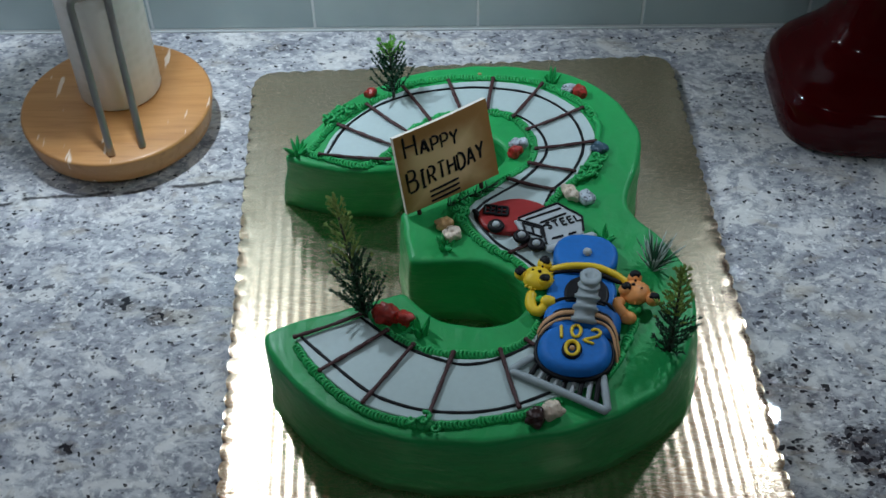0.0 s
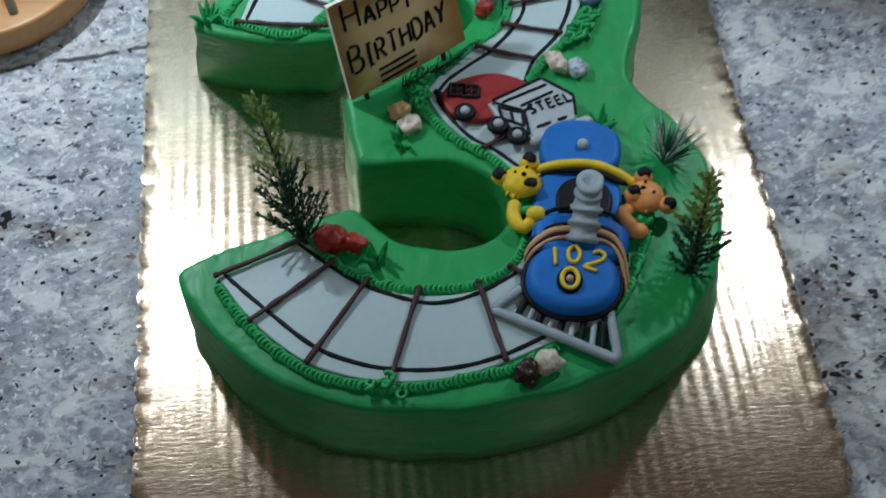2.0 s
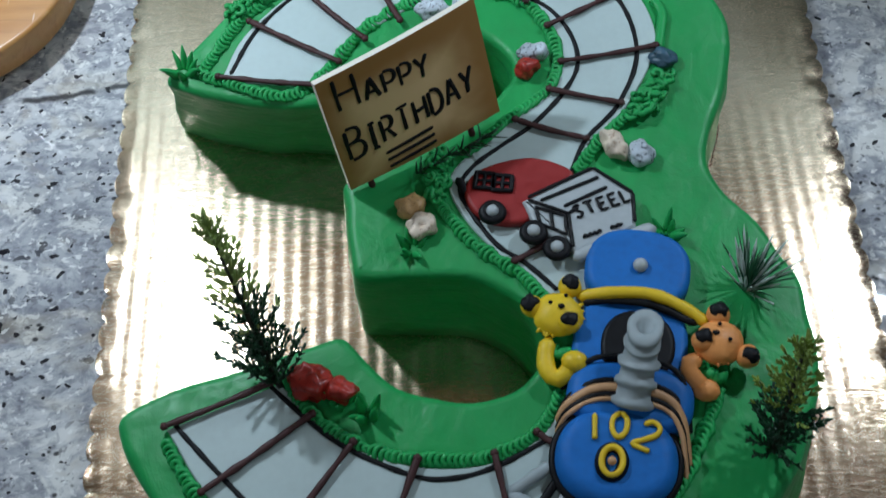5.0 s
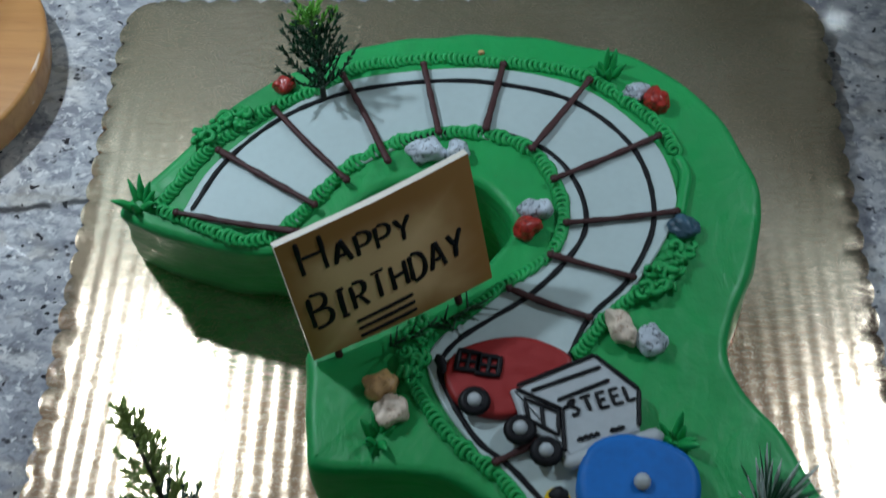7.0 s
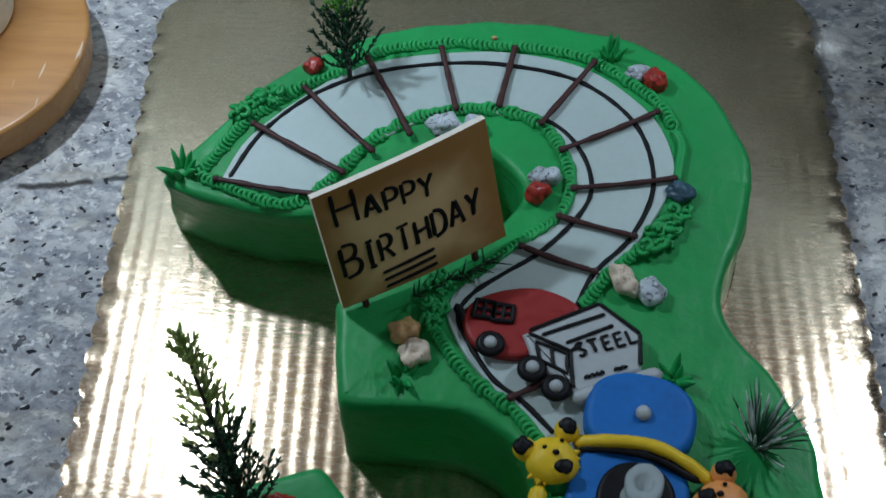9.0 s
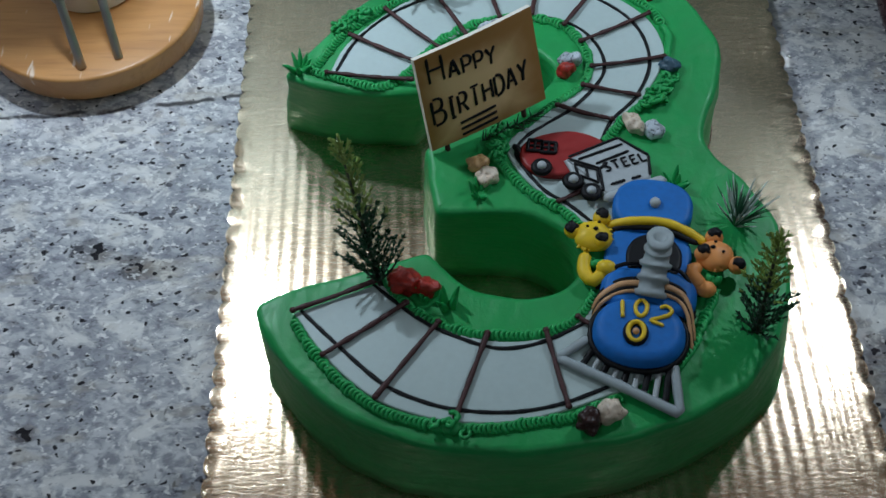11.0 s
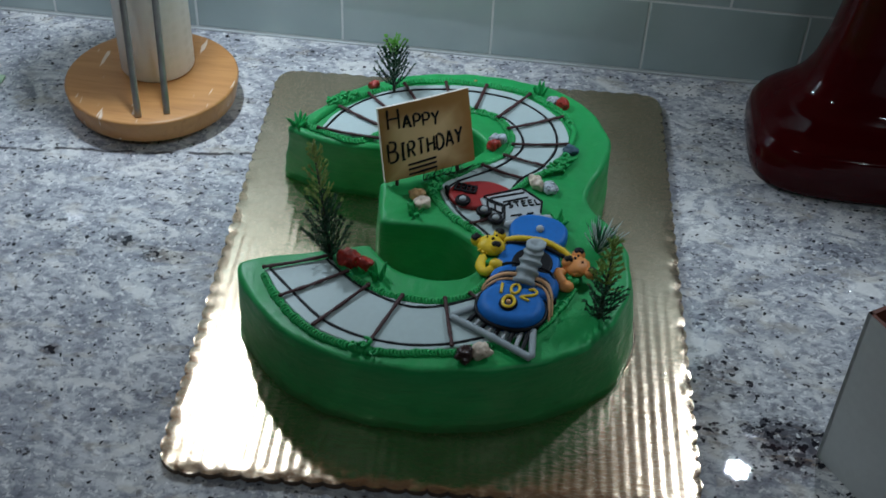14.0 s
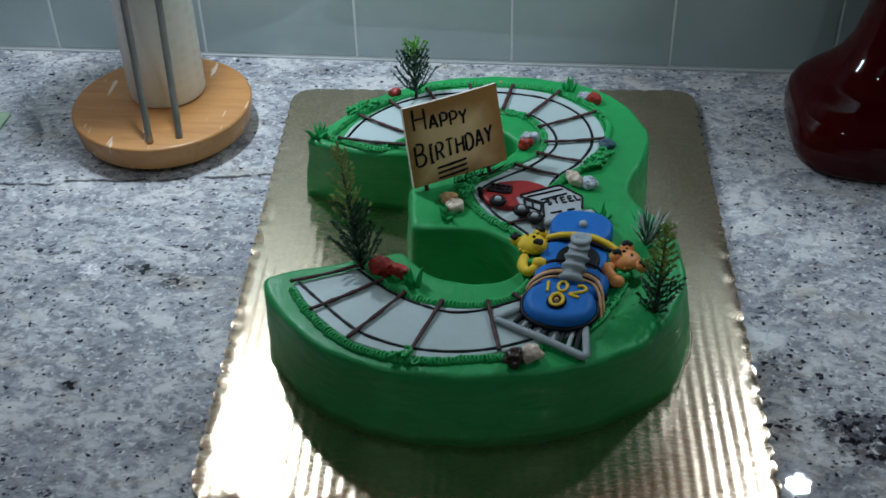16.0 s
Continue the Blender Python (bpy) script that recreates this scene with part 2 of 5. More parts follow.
def candy(name, colour, vein, rough=0.45, crack=0.56):
    """Candy rock: mottled shell with darker creases."""
    m = Nodes(name)
    crease = m.noise(330, 3, 0.6, None, 1.5)
    c = m.mix(m.ramp(m.noise(140, 3), 0.35, 0.65), tuple(v * 0.8 for v in colour), tuple(min(1, v * 1.15) for v in colour))
    m.set(colour=m.mix(m.ramp(crease, crack, crack + 0.10, 0, 0.8), c, vein), rough=m.ramp(crease, 0.3, 0.7, rough - 0.1, rough + 0.1))
    m.bump(crease, -0.6, 0.0012)
    m.bump(m.noise(800, 2), 0.2, 0.0003)
    return m.mat


ROCK_RED = candy("red_candy_rock", (0.40, 0.028, 0.018), (0.13, 0.008, 0.006), 0.38)
ROCK_WHITE = candy("cream_candy_rock", (0.70, 0.58, 0.46), (0.36, 0.22, 0.15))
ROCK_GREY = candy("blue_grey_candy_rock", (0.52, 0.58, 0.64), (0.045, 0.055, 0.07), crack=0.53)
ROCK_DARK = candy("dark_brown_candy_rock", (0.035, 0.014, 0.012), (0.012, 0.006, 0.005), 0.35)
ROCK_TEAL = candy("slate_blue_candy_rock", (0.040, 0.095, 0.14), (0.012, 0.02, 0.03))
ROCK_TAN = candy("tan_candy_rock", (0.55, 0.33, 0.14), (0.25, 0.12, 0.05))
FROST = plain("frosted_plastic", (0.58, 0.66, 0.62), 0.5, 0.25, 350, 0.3, big=120)
NEEDLE = plain("dark_green_plastic", (0.010, 0.050, 0.022), 0.32, 0.4, 200, 0.2, big=60)
NEEDLE_TIP = plain("yellow_green_plastic", (0.25, 0.34, 0.085), 0.5, 0.4, 200, 0.2, big=60)
NEEDLE_LIME = plain("lime_plastic", (0.22, 0.31, 0.055), 0.45, 0.35, 200, 0.2, big=60)
NEEDLE_BRIGHT = plain("bright_green_plastic", (0.12, 0.36, 0.045), 0.45, 0.3, 200, 0.2, big=60)
BLADE = plain("mid_green_plastic", (0.022, 0.105, 0.048), 0.4, 0.4, 200, 0.2, big=60)
TWIG = plain("dark_plastic_trunk", (0.022, 0.022, 0.012), 0.5, 0.3, 200, 0.3)
STEEL = plain("brushed_steel_wire", (0.40, 0.385, 0.37), 0.45, 0.1, 200, 0.1, metal=1.0)
ENAMEL = plain("dark_red_enamel", (0.040, 0.0008, 0.0018), 0.09, 0.05, 40, 0.0, spec=0.20)
POT = plain("dark_anodised_metal", (0.0032, 0.0032, 0.0050), 0.38, 0.15, 300, 0.1, spec=0.3)
CLOTH = plain("green_checked_cloth", (0.34, 0.46, 0.30), 0.85, 0.3, 500, 0.6, 0.0008, big=70)
CARD = plain("white_cardboard", (0.62, 0.63, 0.62), 0.6, 0.05, 180, 0.12, big=10)
CARD_IN = plain("brown_cardboard_inside", (0.16, 0.045, 0.025), 0.7, 0.2, 180, 0.2)
GROUT = plain("pale_grout", (0.62, 0.64, 0.63), 0.8, 0.08, 500, 0.4)
SEALANT = plain("pale_grey_sealant", (0.42, 0.44, 0.44), 0.7, 0.10, 300, 0.3)
PAINT = plain("grey_wall_paint", (0.42, 0.42, 0.41), 0.7, 0.04, 200, 0.1)
MAPLE = plain("brown_cabinet_wood", (0.46, 0.27, 0.16), 0.5, 0.2, 60, 0.15, big=8)
# brown card, its colour darkened to hold the shade below the board's rim
CARD_EDGE = plain("shaded_brown_card_edge", (0.10, 0.062, 0.042), 0.7, 0.25, 300, 0.3)
CABINET = plain("white_cabinet_paint", (0.6, 0.6, 0.58), 0.45, 0.04, 150, 0.1)


def granite():
    m = Nodes("polished_white_granite")
    flow = m.stretch((0.72, 1.0, 1.0), 0.25)
    cloud, mid = m.noise(13, 5, 0.62, flow, 0.9), m.noise(150, 5, 0.66, flow, 0.5)
    patch = m.noise(30, 5, 0.65, m.stretch((0.7, 1, 1), -0.3), 0.9)
    c = m.mix(m.ramp(mid, 0.36, 0.60), (0.275, 0.280, 0.312), (0.600, 0.600, 0.610))
    c = m.mix(m.ramp(cloud, 0.36, 0.60, 0.62, 0.0), c, (0.265, 0.275, 0.312))
    c = m.mix(m.ramp(patch, 0.52, 0.61, 0, 0.8), c, (0.72, 0.705, 0.68))
    band = m.noise(22, 4, 0.6, m.stretch((0.35, 1.6, 1), 0.55), 0.8)
    c = m.mix(m.ramp(band, 0.54, 0.66, 0, 0.42), c, (0.20, 0.21, 0.25))
    c = m.mix(m.ramp(m.noise(46, 4, 0.6, m.stretch((0.8, 1, 1), 1.3), 0.6), 0.59, 0.70, 0, 0.42), c, (0.42, 0.36, 0.29))
    smoke = m.noise(70, 4, 0.6, m.stretch((0.85, 1, 1), 0.7), 0.8)
    c = m.mix(m.ramp(smoke, 0.555, 0.63, 0, 0.42), c, (0.165, 0.172, 0.205))
    # dark mineral, and right of the board a painted dark reflection too: x, y, radius, strength
    x, y, _ = m.xyz()
    gather = None
    for px, py, r, s in ((0.300, -0.172, 0.034, 0.32), (0.350, -0.225, 0.030, 0.22), (0.252, -0.118, 0.030, 0.20), (0.238, -0.165, 0.030, 0.22), (0.33, -0.10, 0.03, 0.07), (-0.240, -0.034, 0.013, 0.30), (-0.208, -0.044, 0.011, 0.32), (-0.350, -0.115, 0.020, 0.20),
                         (-0.366, -0.066, 0.022, 0.10), (0.285, 0.072, 0.014, 0.12), (0.27, -0.03, 0.02, 0.06), (-0.255, -0.165, 0.006, 0.35), (-0.330, 0.215, 0.03, 0.06), (0.26, 0.21, 0.03, 0.08)):
        d = m.math("SQRT", m.math("ADD", m.math("POWER", m.math("MULTIPLY", m.math("SUBTRACT", x, px), 0.7), 2.0), m.math("POWER", m.math("SUBTRACT", y, py), 2.0)))
        d = m.math("ADD", d, m.math("MULTIPLY", m.math("SUBTRACT", patch, 0.5), r * 2.6))
        spot = m.ramp(d, r * 0.35, r * 1.15, s, 0.0)
        gather = spot if gather is None else m.math("MAXIMUM", gather, spot)
    c = m.mix(m.math("MULTIPLY", m.math("MULTIPLY", gather, 2.2), m.ramp(mid, 0.30, 0.62, 1.0, 0.55)), c, (0.135, 0.125, 0.125))
    # rusty streaks beside the dark mineral
    rust = m.math("MULTIPLY", m.ramp(m.noise(60, 4, 0.6, m.stretch((0.4, 1.5, 1), 0.3), 0.8), 0.50, 0.66), m.math("MULTIPLY", gather, 2.2))
    c = m.mix(rust, c, (0.23, 0.15, 0.085))
    # dark mineral grains of several sizes, in drifts
    drift = m.math("ADD", m.ramp(cloud, 0.36, 0.62, 0.050, -0.045), m.math("ADD", m.math("MULTIPLY", gather, 0.45), m.ramp(band, 0.54, 0.66, 0, 0.03)))
    grain = m.noise(250, 3, 0.6, flow, 0.5)
    c = m.mix(m.ramp(m.math("ADD", grain, drift), 0.605, 0.675, 0, 0.50), c, (0.125, 0.125, 0.145))
    clear = m.ramp(m.noise(17, 3, 0.6, flow, 0.6), 0.40, 0.60, 0.25, 1.0)
    clot = m.noise(120, 3, 0.6, m.stretch((0.88, 1, 1), 0.05), 0.5)
    c = m.mix(m.math("MULTIPLY", m.ramp(m.math("ADD", clot, drift), 0.628, 0.668, 0, 0.85), clear), c, (0.048, 0.048, 0.058))
    pale = m.noise(210, 3, 0.6, m.stretch((0.8, 1, 1), 0.9), 0.4)
    c = m.mix(m.ramp(pale, 0.585, 0.640, 0, 0.75), c, (0.80, 0.79, 0.775))
    ochre = m.noise(33, 3, 0.55, m.stretch((0.6, 1.2, 1), 0.2), 0.5)
    c = m.mix(m.ramp(ochre, 0.56, 0.70, 0, 0.4), c, (0.43, 0.37, 0.28))
    # single crisp flecks
    flecks = m.ramp(m.cells(210, m.stretch((0.75, 1, 1), 0.2)), 0.16, 0.34, 1, 0)
    few = m.ramp(m.math("ADD", m.noise(52, 2, 0.5), m.math("MULTIPLY", drift, 0.6)), 0.575, 0.635)
    c = m.mix(m.math("MULTIPLY", m.math("MULTIPLY", flecks, few), 0.9), c, (0.028, 0.026, 0.030))
    black = m.noise(165, 1.5, 0.45, m.stretch((0.9, 1, 1), 0.1), 0.2)
    c = m.mix(m.ramp(m.math("ADD", black, m.math("MULTIPLY", gather, 0.4)), 0.674, 0.694, 0, 0.95), c, (0.013, 0.012, 0.016))
    # a long natural fissure
    wob = m.math("MULTIPLY", m.math("SUBTRACT", m.noise(26, 4), 0.5), 0.020)
    line = m.math("ABSOLUTE", m.math("SUBTRACT", m.math("SUBTRACT", y, m.math("MULTIPLY_ADD", x, 0.137, 0.1256)), wob))
    line = m.math("MULTIPLY", m.ramp(line, 0.0005, 0.0030, 1, 0), m.ramp(x, -0.16, -0.12, 1, 0))
    line = m.math("MULTIPLY", line, m.ramp(m.noise(70, 2), 0.34, 0.5, 0.15, 1.0))
    c = m.mix(m.math("MULTIPLY", line, 0.9), c, (0.03, 0.028, 0.03))
    m.set(colour=c, rough=m.ramp(grain, 0.3, 0.7, 0.012, 0.03), spec=0.5)
    m.bump(m.noise(300, 2), 0.025, 0.0003)
    return m.mat


def gold_foil():
    m = Nodes("gold_foil_board")
    crease = m.noise(430, 3, 0.6, m.stretch((0.32, 1.35, 1)), 0.5)
    flat = m.noise(60, 3, 0.6, m.stretch((1.4, 0.5, 1)), 0.5)
    dents = m.cells(240, m.stretch((1.0, 0.8, 1)))
    fine = m.noise(1300, 3, 0.6)
    c = m.mix(m.ramp(m.noise(14, 3), 0.3, 0.7), (0.71, 0.550, 0.385), (0.79, 0.625, 0.460))
    m.set(colour=c, metal=0.96, rough=m.math("ADD", m.ramp(crease, 0.3, 0.75, 0.11, 0.18), m.ramp(m.noise(2600, 2, 0.5), 0.50, 0.60, 0.0, 0.14)))
    m.bump(flat, 0.05, 0.0012)
    m.bump(crease, 0.26, 0.0004)
    m.bump(dents, 0.05, 0.0004)
    m.bump(fine, 0.14, 0.0002)
    return m.mat


def wood():
    m = Nodes("varnished_beech")
    rings = m.noise(22, 4, 0.55, m.stretch((0.35, 3.0, 1), 0.9), 1.2)
    grain = m.noise(130, 3, 0.6, m.stretch((0.2, 2.6, 1), 0.9))
    c = m.mix(m.ramp(rings, 0.35, 0.65), (0.48, 0.215, 0.066), (0.55, 0.262, 0.088))
    c = m.mix(m.ramp(grain, 0.5, 0.75, 0, 0.4), c, (0.33, 0.125, 0.036))
    scratch = m.noise(44, 2, 0.5, m.stretch((3.4, 0.55, 1), 0.35))
    c = m.mix(m.ramp(scratch, 0.66, 0.71, 0, 0.75), c, (0.86, 0.74, 0.62))
    m.set(colour=c, rough=m.ramp(grain, 0.3, 0.7, 0.30, 0.42))
    m.bump(grain, 0.15, 0.0004)
    return m.mat


def paper_towel():
    m = Nodes("quilted_paper")
    quilt = m.cells(95, rnd=0.25)
    m.set(colour=m.mix(m.ramp(quilt, 0.1, 0.6), (0.82, 0.80, 0.75), (0.89, 0.87, 0.83)), rough=0.92)
    m.bump(quilt, 0.5, 0.0012)
    m.bump(m.noise(700, 3), 0.3, 0.0004)
    return m.mat


def glass_tile():
    m = Nodes("pale_green_glass_tile")
    info = m.t.nodes.new("ShaderNodeObjectInfo").outputs["Random"]
    c = m.mix(m.ramp(info, 0, 1), (0.35, 0.42, 0.415), (0.40, 0.47, 0.465))
    c = m.mix(m.ramp(m.noise(25, 3), 0.3, 0.7, 0, 0.3), c, (0.29, 0.36, 0.36))
    m.set(colour=c, rough=0.05, coat=0.7, coat_rough=0.01)
    m.bump(m.noise(14, 2), 0.025, 0.002)
    return m.mat


def sign_face():
    """Airbrushed chocolate plaque: brown towards the rim, paler in the middle."""
    m = Nodes("airbrushed_tan_plaque")
    g = m.noise(34, 3, 0.5, None, 0.5)
    u = m.t.nodes.new("ShaderNodeTexCoord").outputs["UV"]
    s = m.xyz(u)
    dx = m.math("ABSOLUTE", m.math("SUBTRACT", s[0], 0.46))
    dy = m.math("ABSOLUTE", m.math("SUBTRACT", s[1], 0.42))
    d = m.math("ADD", m.math("MAXIMUM", dx, dy), m.math("MULTIPLY", m.math("SUBTRACT", g, 0.5), 0.28))
    c = m.mix(m.ramp(d, 0.16, 0.50), (0.80, 0.55, 0.28), (0.37, 0.180, 0.052))
    m.set(colour=c, rough=0.5, spec=0.3)
    m.bump(m.noise(220, 3), 0.1, 0.0004)
    return m.mat


GRANITE, GOLD, BEECH, PAPER, TILE, SIGN = granite(), gold_foil(), wood(), paper_towel(), glass_tile(), sign_face()
SIGN_EDGE = plain("white_plaque_edge", (0.80, 0.74, 0.64), 0.5, 0.05, 200, 0.2)

# ---- the room ----
bm = bmesh.new()
box(bm, (-1.6, -0.335, -0.035), (1.6, 0.312, 0.0), 0.003)
solo("countertop", bm, GRANITE, "polished white and grey speckled granite worktop", "worktop", kind="structure", smooth=False)
bm = bmesh.new()
box(bm, (-1.58, -0.30, -0.91), (1.58, 0.312, -0.036))
solo("base_cabinet_front", bm, CABINET, "plain white cabinet carcass under the worktop", "cabinet", kind="structure", smooth=False)
for name, a, b, mt, label in (
        ("wall_north", (-1.7, 0.318, -0.91), (1.7, 0.45, 1.55), PAINT, "kitchen wall behind the worktop"),
        ("wall_south", (-1.7, -2.75, -0.91), (1.7, -2.65, 1.55), PAINT, "plain grey wall across the kitchen"),
        ("wall_west", (-1.75, -2.65, -0.91), (-1.65, 0.318, 1.55), PAINT, "plain grey side wall"),
        ("wall_east", (1.65, -2.65, -0.91), (1.75, 0.318, 1.55), PAINT, "plain grey side wall"),
        ("floor", (-1.65, -2.65, -0.95), (1.65, 0.318, -0.91), BEECH, "plain wooden kitchen floor"),
        ("ceiling", (-1.65, -2.65, 1.55), (1.65, 0.318, 1.60), CABINET, "plain white ceiling"),
        ("wall_cabinet_bottom", (-1.6, 0.0, 0.48), (1.6, 0.317, 1.2), MAPLE, "plain brown wooden underside of the wall cabinets")):
    bm = bmesh.new()
    box(bm, a, b)
    solo(name, bm, mt, label, name.split("_")[0], kind="structure", smooth=False)
bm = bmesh.new()
box(bm, (-1.6, 0.3052, 0.0), (1.6, 0.312, 0.0016), 0.0006)
solo("trim_caulk", bm, SEALANT, "thin pale grey sealant line between worktop and tiles", "trim", kind="structure")

# wall of glass tiles, each its own piece
bm = bmesh.new()
box(bm, (-1.6, 0.3069, 0.0), (1.6, 0.3178, 0.479))
splash = solo("wall_backsplash", bm, GROUT, "glossy pale grey-green glass tile backsplash with white grout", "backsplash", kind="structure", smooth=False)
TW, TH, GAP = 0.154, 0.079, 0.0022
bm = bmesh.new()
box(bm, (-TW / 2 + GAP / 2, -0.004, -TH / 2 + GAP / 2), (TW / 2 - GAP / 2, 0.004, TH / 2 - GAP / 2), 0.0008)
tile_mesh = mesh_of("tile", bm, TILE, smooth=False)
for row in range(6):
    for col in range(-6, 7):
        ob = new("tile", tile_mesh)
        ob.location = (-0.12 + TW * (col + 0.5) + (TW / 2 if row % 2 else 0), 0.3105, 0.003 + TH * (row + 0.5))
        ob.parent = splash

for p in PUCKS:
    lamp = thing("puck_light", (p[0], p[1], 0.48), "small round white under-cabinet puck light", "light", "under-cabinet lights")
    bm = bmesh.new()
    tube(bm, [(p[0] + 0.034 * math.cos(a), p[1] + 0.034 * math.sin(a), 0.473) for a in (math.pi * k / 16 for k in range(32))], 0.007, 8, closed=True)
    part("rim", bm, CABINET, lamp)
for p in DOWNLIGHTS:
    lamp = thing("ceiling_light", (p[0], p[1], 1.55), "round white recessed ceiling light", "light", "ceiling lights")
    bm = bmesh.new()
    tube(bm, [(p[0] + 0.09 * math.cos(a), p[1] + 0.09 * math.sin(a), 1.547) for a in (math.pi * k / 16 for k in range(32))], 0.01, 8, closed=True)
    part("rim", bm, CABINET, lamp)

# Out-of-view glowing panel, added so the granite reflects a pale blue patch.
PANEL_GLOW = Nodes("pale_blue_panel_glow")
PANEL_GLOW.bsdf.inputs["Emission Color"].default_value = (0.42, 0.62, 1.0, 1)
PANEL_GLOW.bsdf.inputs["Emission Strength"].default_value = 4.5
screen = thing("blue_glow_panel", (-0.69, 0.306, 0.36), "unseen pale blue glowing panel added on the tiled wall", "screen")
bm = bmesh.new()
box(bm, (-0.775, 0.296, 0.359), (-0.604, 0.3064, 0.441), 0.003)
part("housing", bm, POT, screen, "dark thin housing")
bm = bmesh.new()
box(bm, (-0.768, 0.2925, 0.366), (-0.611, 0.2965, 0.434), 0.0008)
part("emitter", bm, PANEL_GLOW.mat, screen, "pale blue lit face", smooth=False)

# ---- gold cake board ----
BW, BL = 0.376, 0.500
BC, BROT = (0.0335, -0.0070), radians(3.3)
NU, NV = 360, 272
PITCH = 0.0083
SCAL_U, SCAL_V = 26, 34           # scallops along the width and the length


def board_point(u, v):
    scal = lambda s, n: 0.0032 * math.sqrt(abs(math.sin(math.pi * s * n))) - 0.0021
    xl, xr = -BW / 2 - scal(v, SCAL_V), BW / 2 + scal(v, SCAL_V)
    yf, yb = -BL / 2 - scal(u, SCAL_U), BL / 2 + scal(u, SCAL_U)
    x, y = xl + (xr - xl) * u, yf + (yb - yf) * v
    r = 0.020
    cx, cy = max(abs(x) - (BW / 2 - r), 0), max(abs(y) - (BL / 2 - r), 0)
    d = math.hypot(cx, cy)
    if cx > 0 and cy > 0 and d > r:
        x = math.copysign(BW / 2 - r + cx * r / d, x)
        y = math.copysign(BL / 2 - r + cy * r / d, y)
    return x, y


bm = bmesh.new()
grid = []
cb, sb = math.cos(BROT), math.sin(BROT)
for j in range(NV + 1):
    row = []
    for i in range(NU + 1):
        x, y = board_point(i / NU, j / NV)
        ridge = math.sin(2 * math.pi * x / PITCH + 0.5 * noise.noise((x * 25, y * 7, 1)))
        dx, dy = BW / 2 - abs(x), BL / 2 - abs(y)
        edge = 1 - min(1.0, max(0.0, min(dx, dy)) / 0.011)
        pillow = abs(math.sin(math.pi * (j / NV * SCAL_V if dx < dy else i / NU * SCAL_U)))
        z = BOARD_Z + 0.000098 * ridge * (1 - edge) * (1 - 0.62 * min(1.0, max(0.0, (y + 0.14) / 0.22)) * min(1.0, max(0.0, (x + 0.06) / 0.10))) * (0.8 + 0.8 * noise.noise((x * 14, y * 10, 8))) + 0.0007 * noise.noise((x * 9, y * 6, 4)) + 0.006 * y - 0.0008 * edge ** 3 + 0.0005 * (pillow - 0.5) * edge * (0.6 + noise.noise((x * 40, y * 40, 2))) + 0.0010 * edge * noise.noise((x * 75, y * 75, 6))
        row.append(bm.verts.new((BC[0] + cb * x - sb * y, BC[1] + sb * x + cb * y, z)))
    grid.append(row)
for j in range(NV):
    for i in range(NU):
        bm.faces.new((grid[j][i], grid[j][i + 1], grid[j + 1][i + 1], grid[j + 1][i]))
rim = grid[0][:-1] + [r[-1] for r in grid[:-1]] + grid[-1][:0:-1] + [r[0] for r in grid[:0:-1]]
lip = [bm.verts.new((v.co.x, v.co.y, v.co.z)) for v in rim]
low = [bm.verts.new((v.co.x, v.co.y, 0.0012)) for v in rim]
for k in range(len(rim)):
    q = (k + 1) % len(rim)
    bm.faces.new((lip[q], lip[k], low[k], low[q])).material_index = 1
bm.faces.new([bm.verts.new(v.co) for v in low[::-1]])
solo("cake_board", bm, [GOLD, CARD_EDGE], "gold foil corrugated cake board with scalloped edge on granite", "cake board")

# ---- the cake, a figure three ----
OUTER = [(-0.1165, 0.0495), (-0.105, 0.069), (-0.093, 0.088), (-0.079, 0.108), (-0.061, 0.126), (-0.042, 0.139), (-0.020, 0.150), (0.008, 0.157),
         (0.037, 0.160), (0.066, 0.158), (0.092, 0.153), (0.113, 0.144), (0.1315, 0.1275), (0.1465, 0.104), (0.1550, 0.080), (0.1555, 0.058),
         (0.150, 0.036), (0.142, 0.014), (0.1385, -0.002), (0.144, -0.017), (0.159, -0.035), (0.170, -0.056), (0.1755, -0.082), (0.1745, -0.110),
         (0.1655, -0.140), (0.148, -0.166), (0.126, -0.184), (0.101, -0.197), (0.067, -0.206), (0.030, -0.2105), (-0.015, -0.207),
         (-0.052, -0.195), (-0.087, -0.168), (-0.108, -0.140), (-0.1135, -0.124)]
LOWER_CUT = [(-0.1135, -0.124), (-0.097, -0.113), (-0.060, -0.1005), (-0.021, -0.0865)]
LOWER_BAY = [(-0.021, -0.0865), (-0.006, -0.104), (0.012, -0.114), (0.034, -0.117), (0.050, -0.113), (0.061, -0.102), (0.0645, -0.090),
             (0.058, -0.077), (0.044, -0.066), (0.028, -0.060), (-0.019, -0.0595)]
PRONG_END = [(-0.019, -0.0595), (-0.023, -0.035), (-0.027, -0.010)]
UPPER_BAY = [(-0.027, -0.010), (0.005, 0.009), (0.033, 0.025), (0.047, 0.041), (0.052, 0.057), (0.039, 0.072), (0.015, 0.0755), (-0.008, 0.066), (-0.030, 0.036)]
UPPER_CUT = [(-0.030, 0.036), (-0.060, 0.0335), (-0.090, 0.040), (-0.1165, 0.0495)]
edge = []
for run in (OUTER, LOWER_CUT, LOWER_BAY, PRONG_END, UPPER_BAY, UPPER_CUT):
    edge += spline([(x, y, 0) for x, y in run], 9)[:-1]
edge = even(edge + edge[:1], 0.0024)[:-1]
for _ in range(3):
    edge = [(edge[k - 1] + edge[k] * 2 + edge[(k + 1) % len(edge)]) / 4 for k in range(len(edge))]
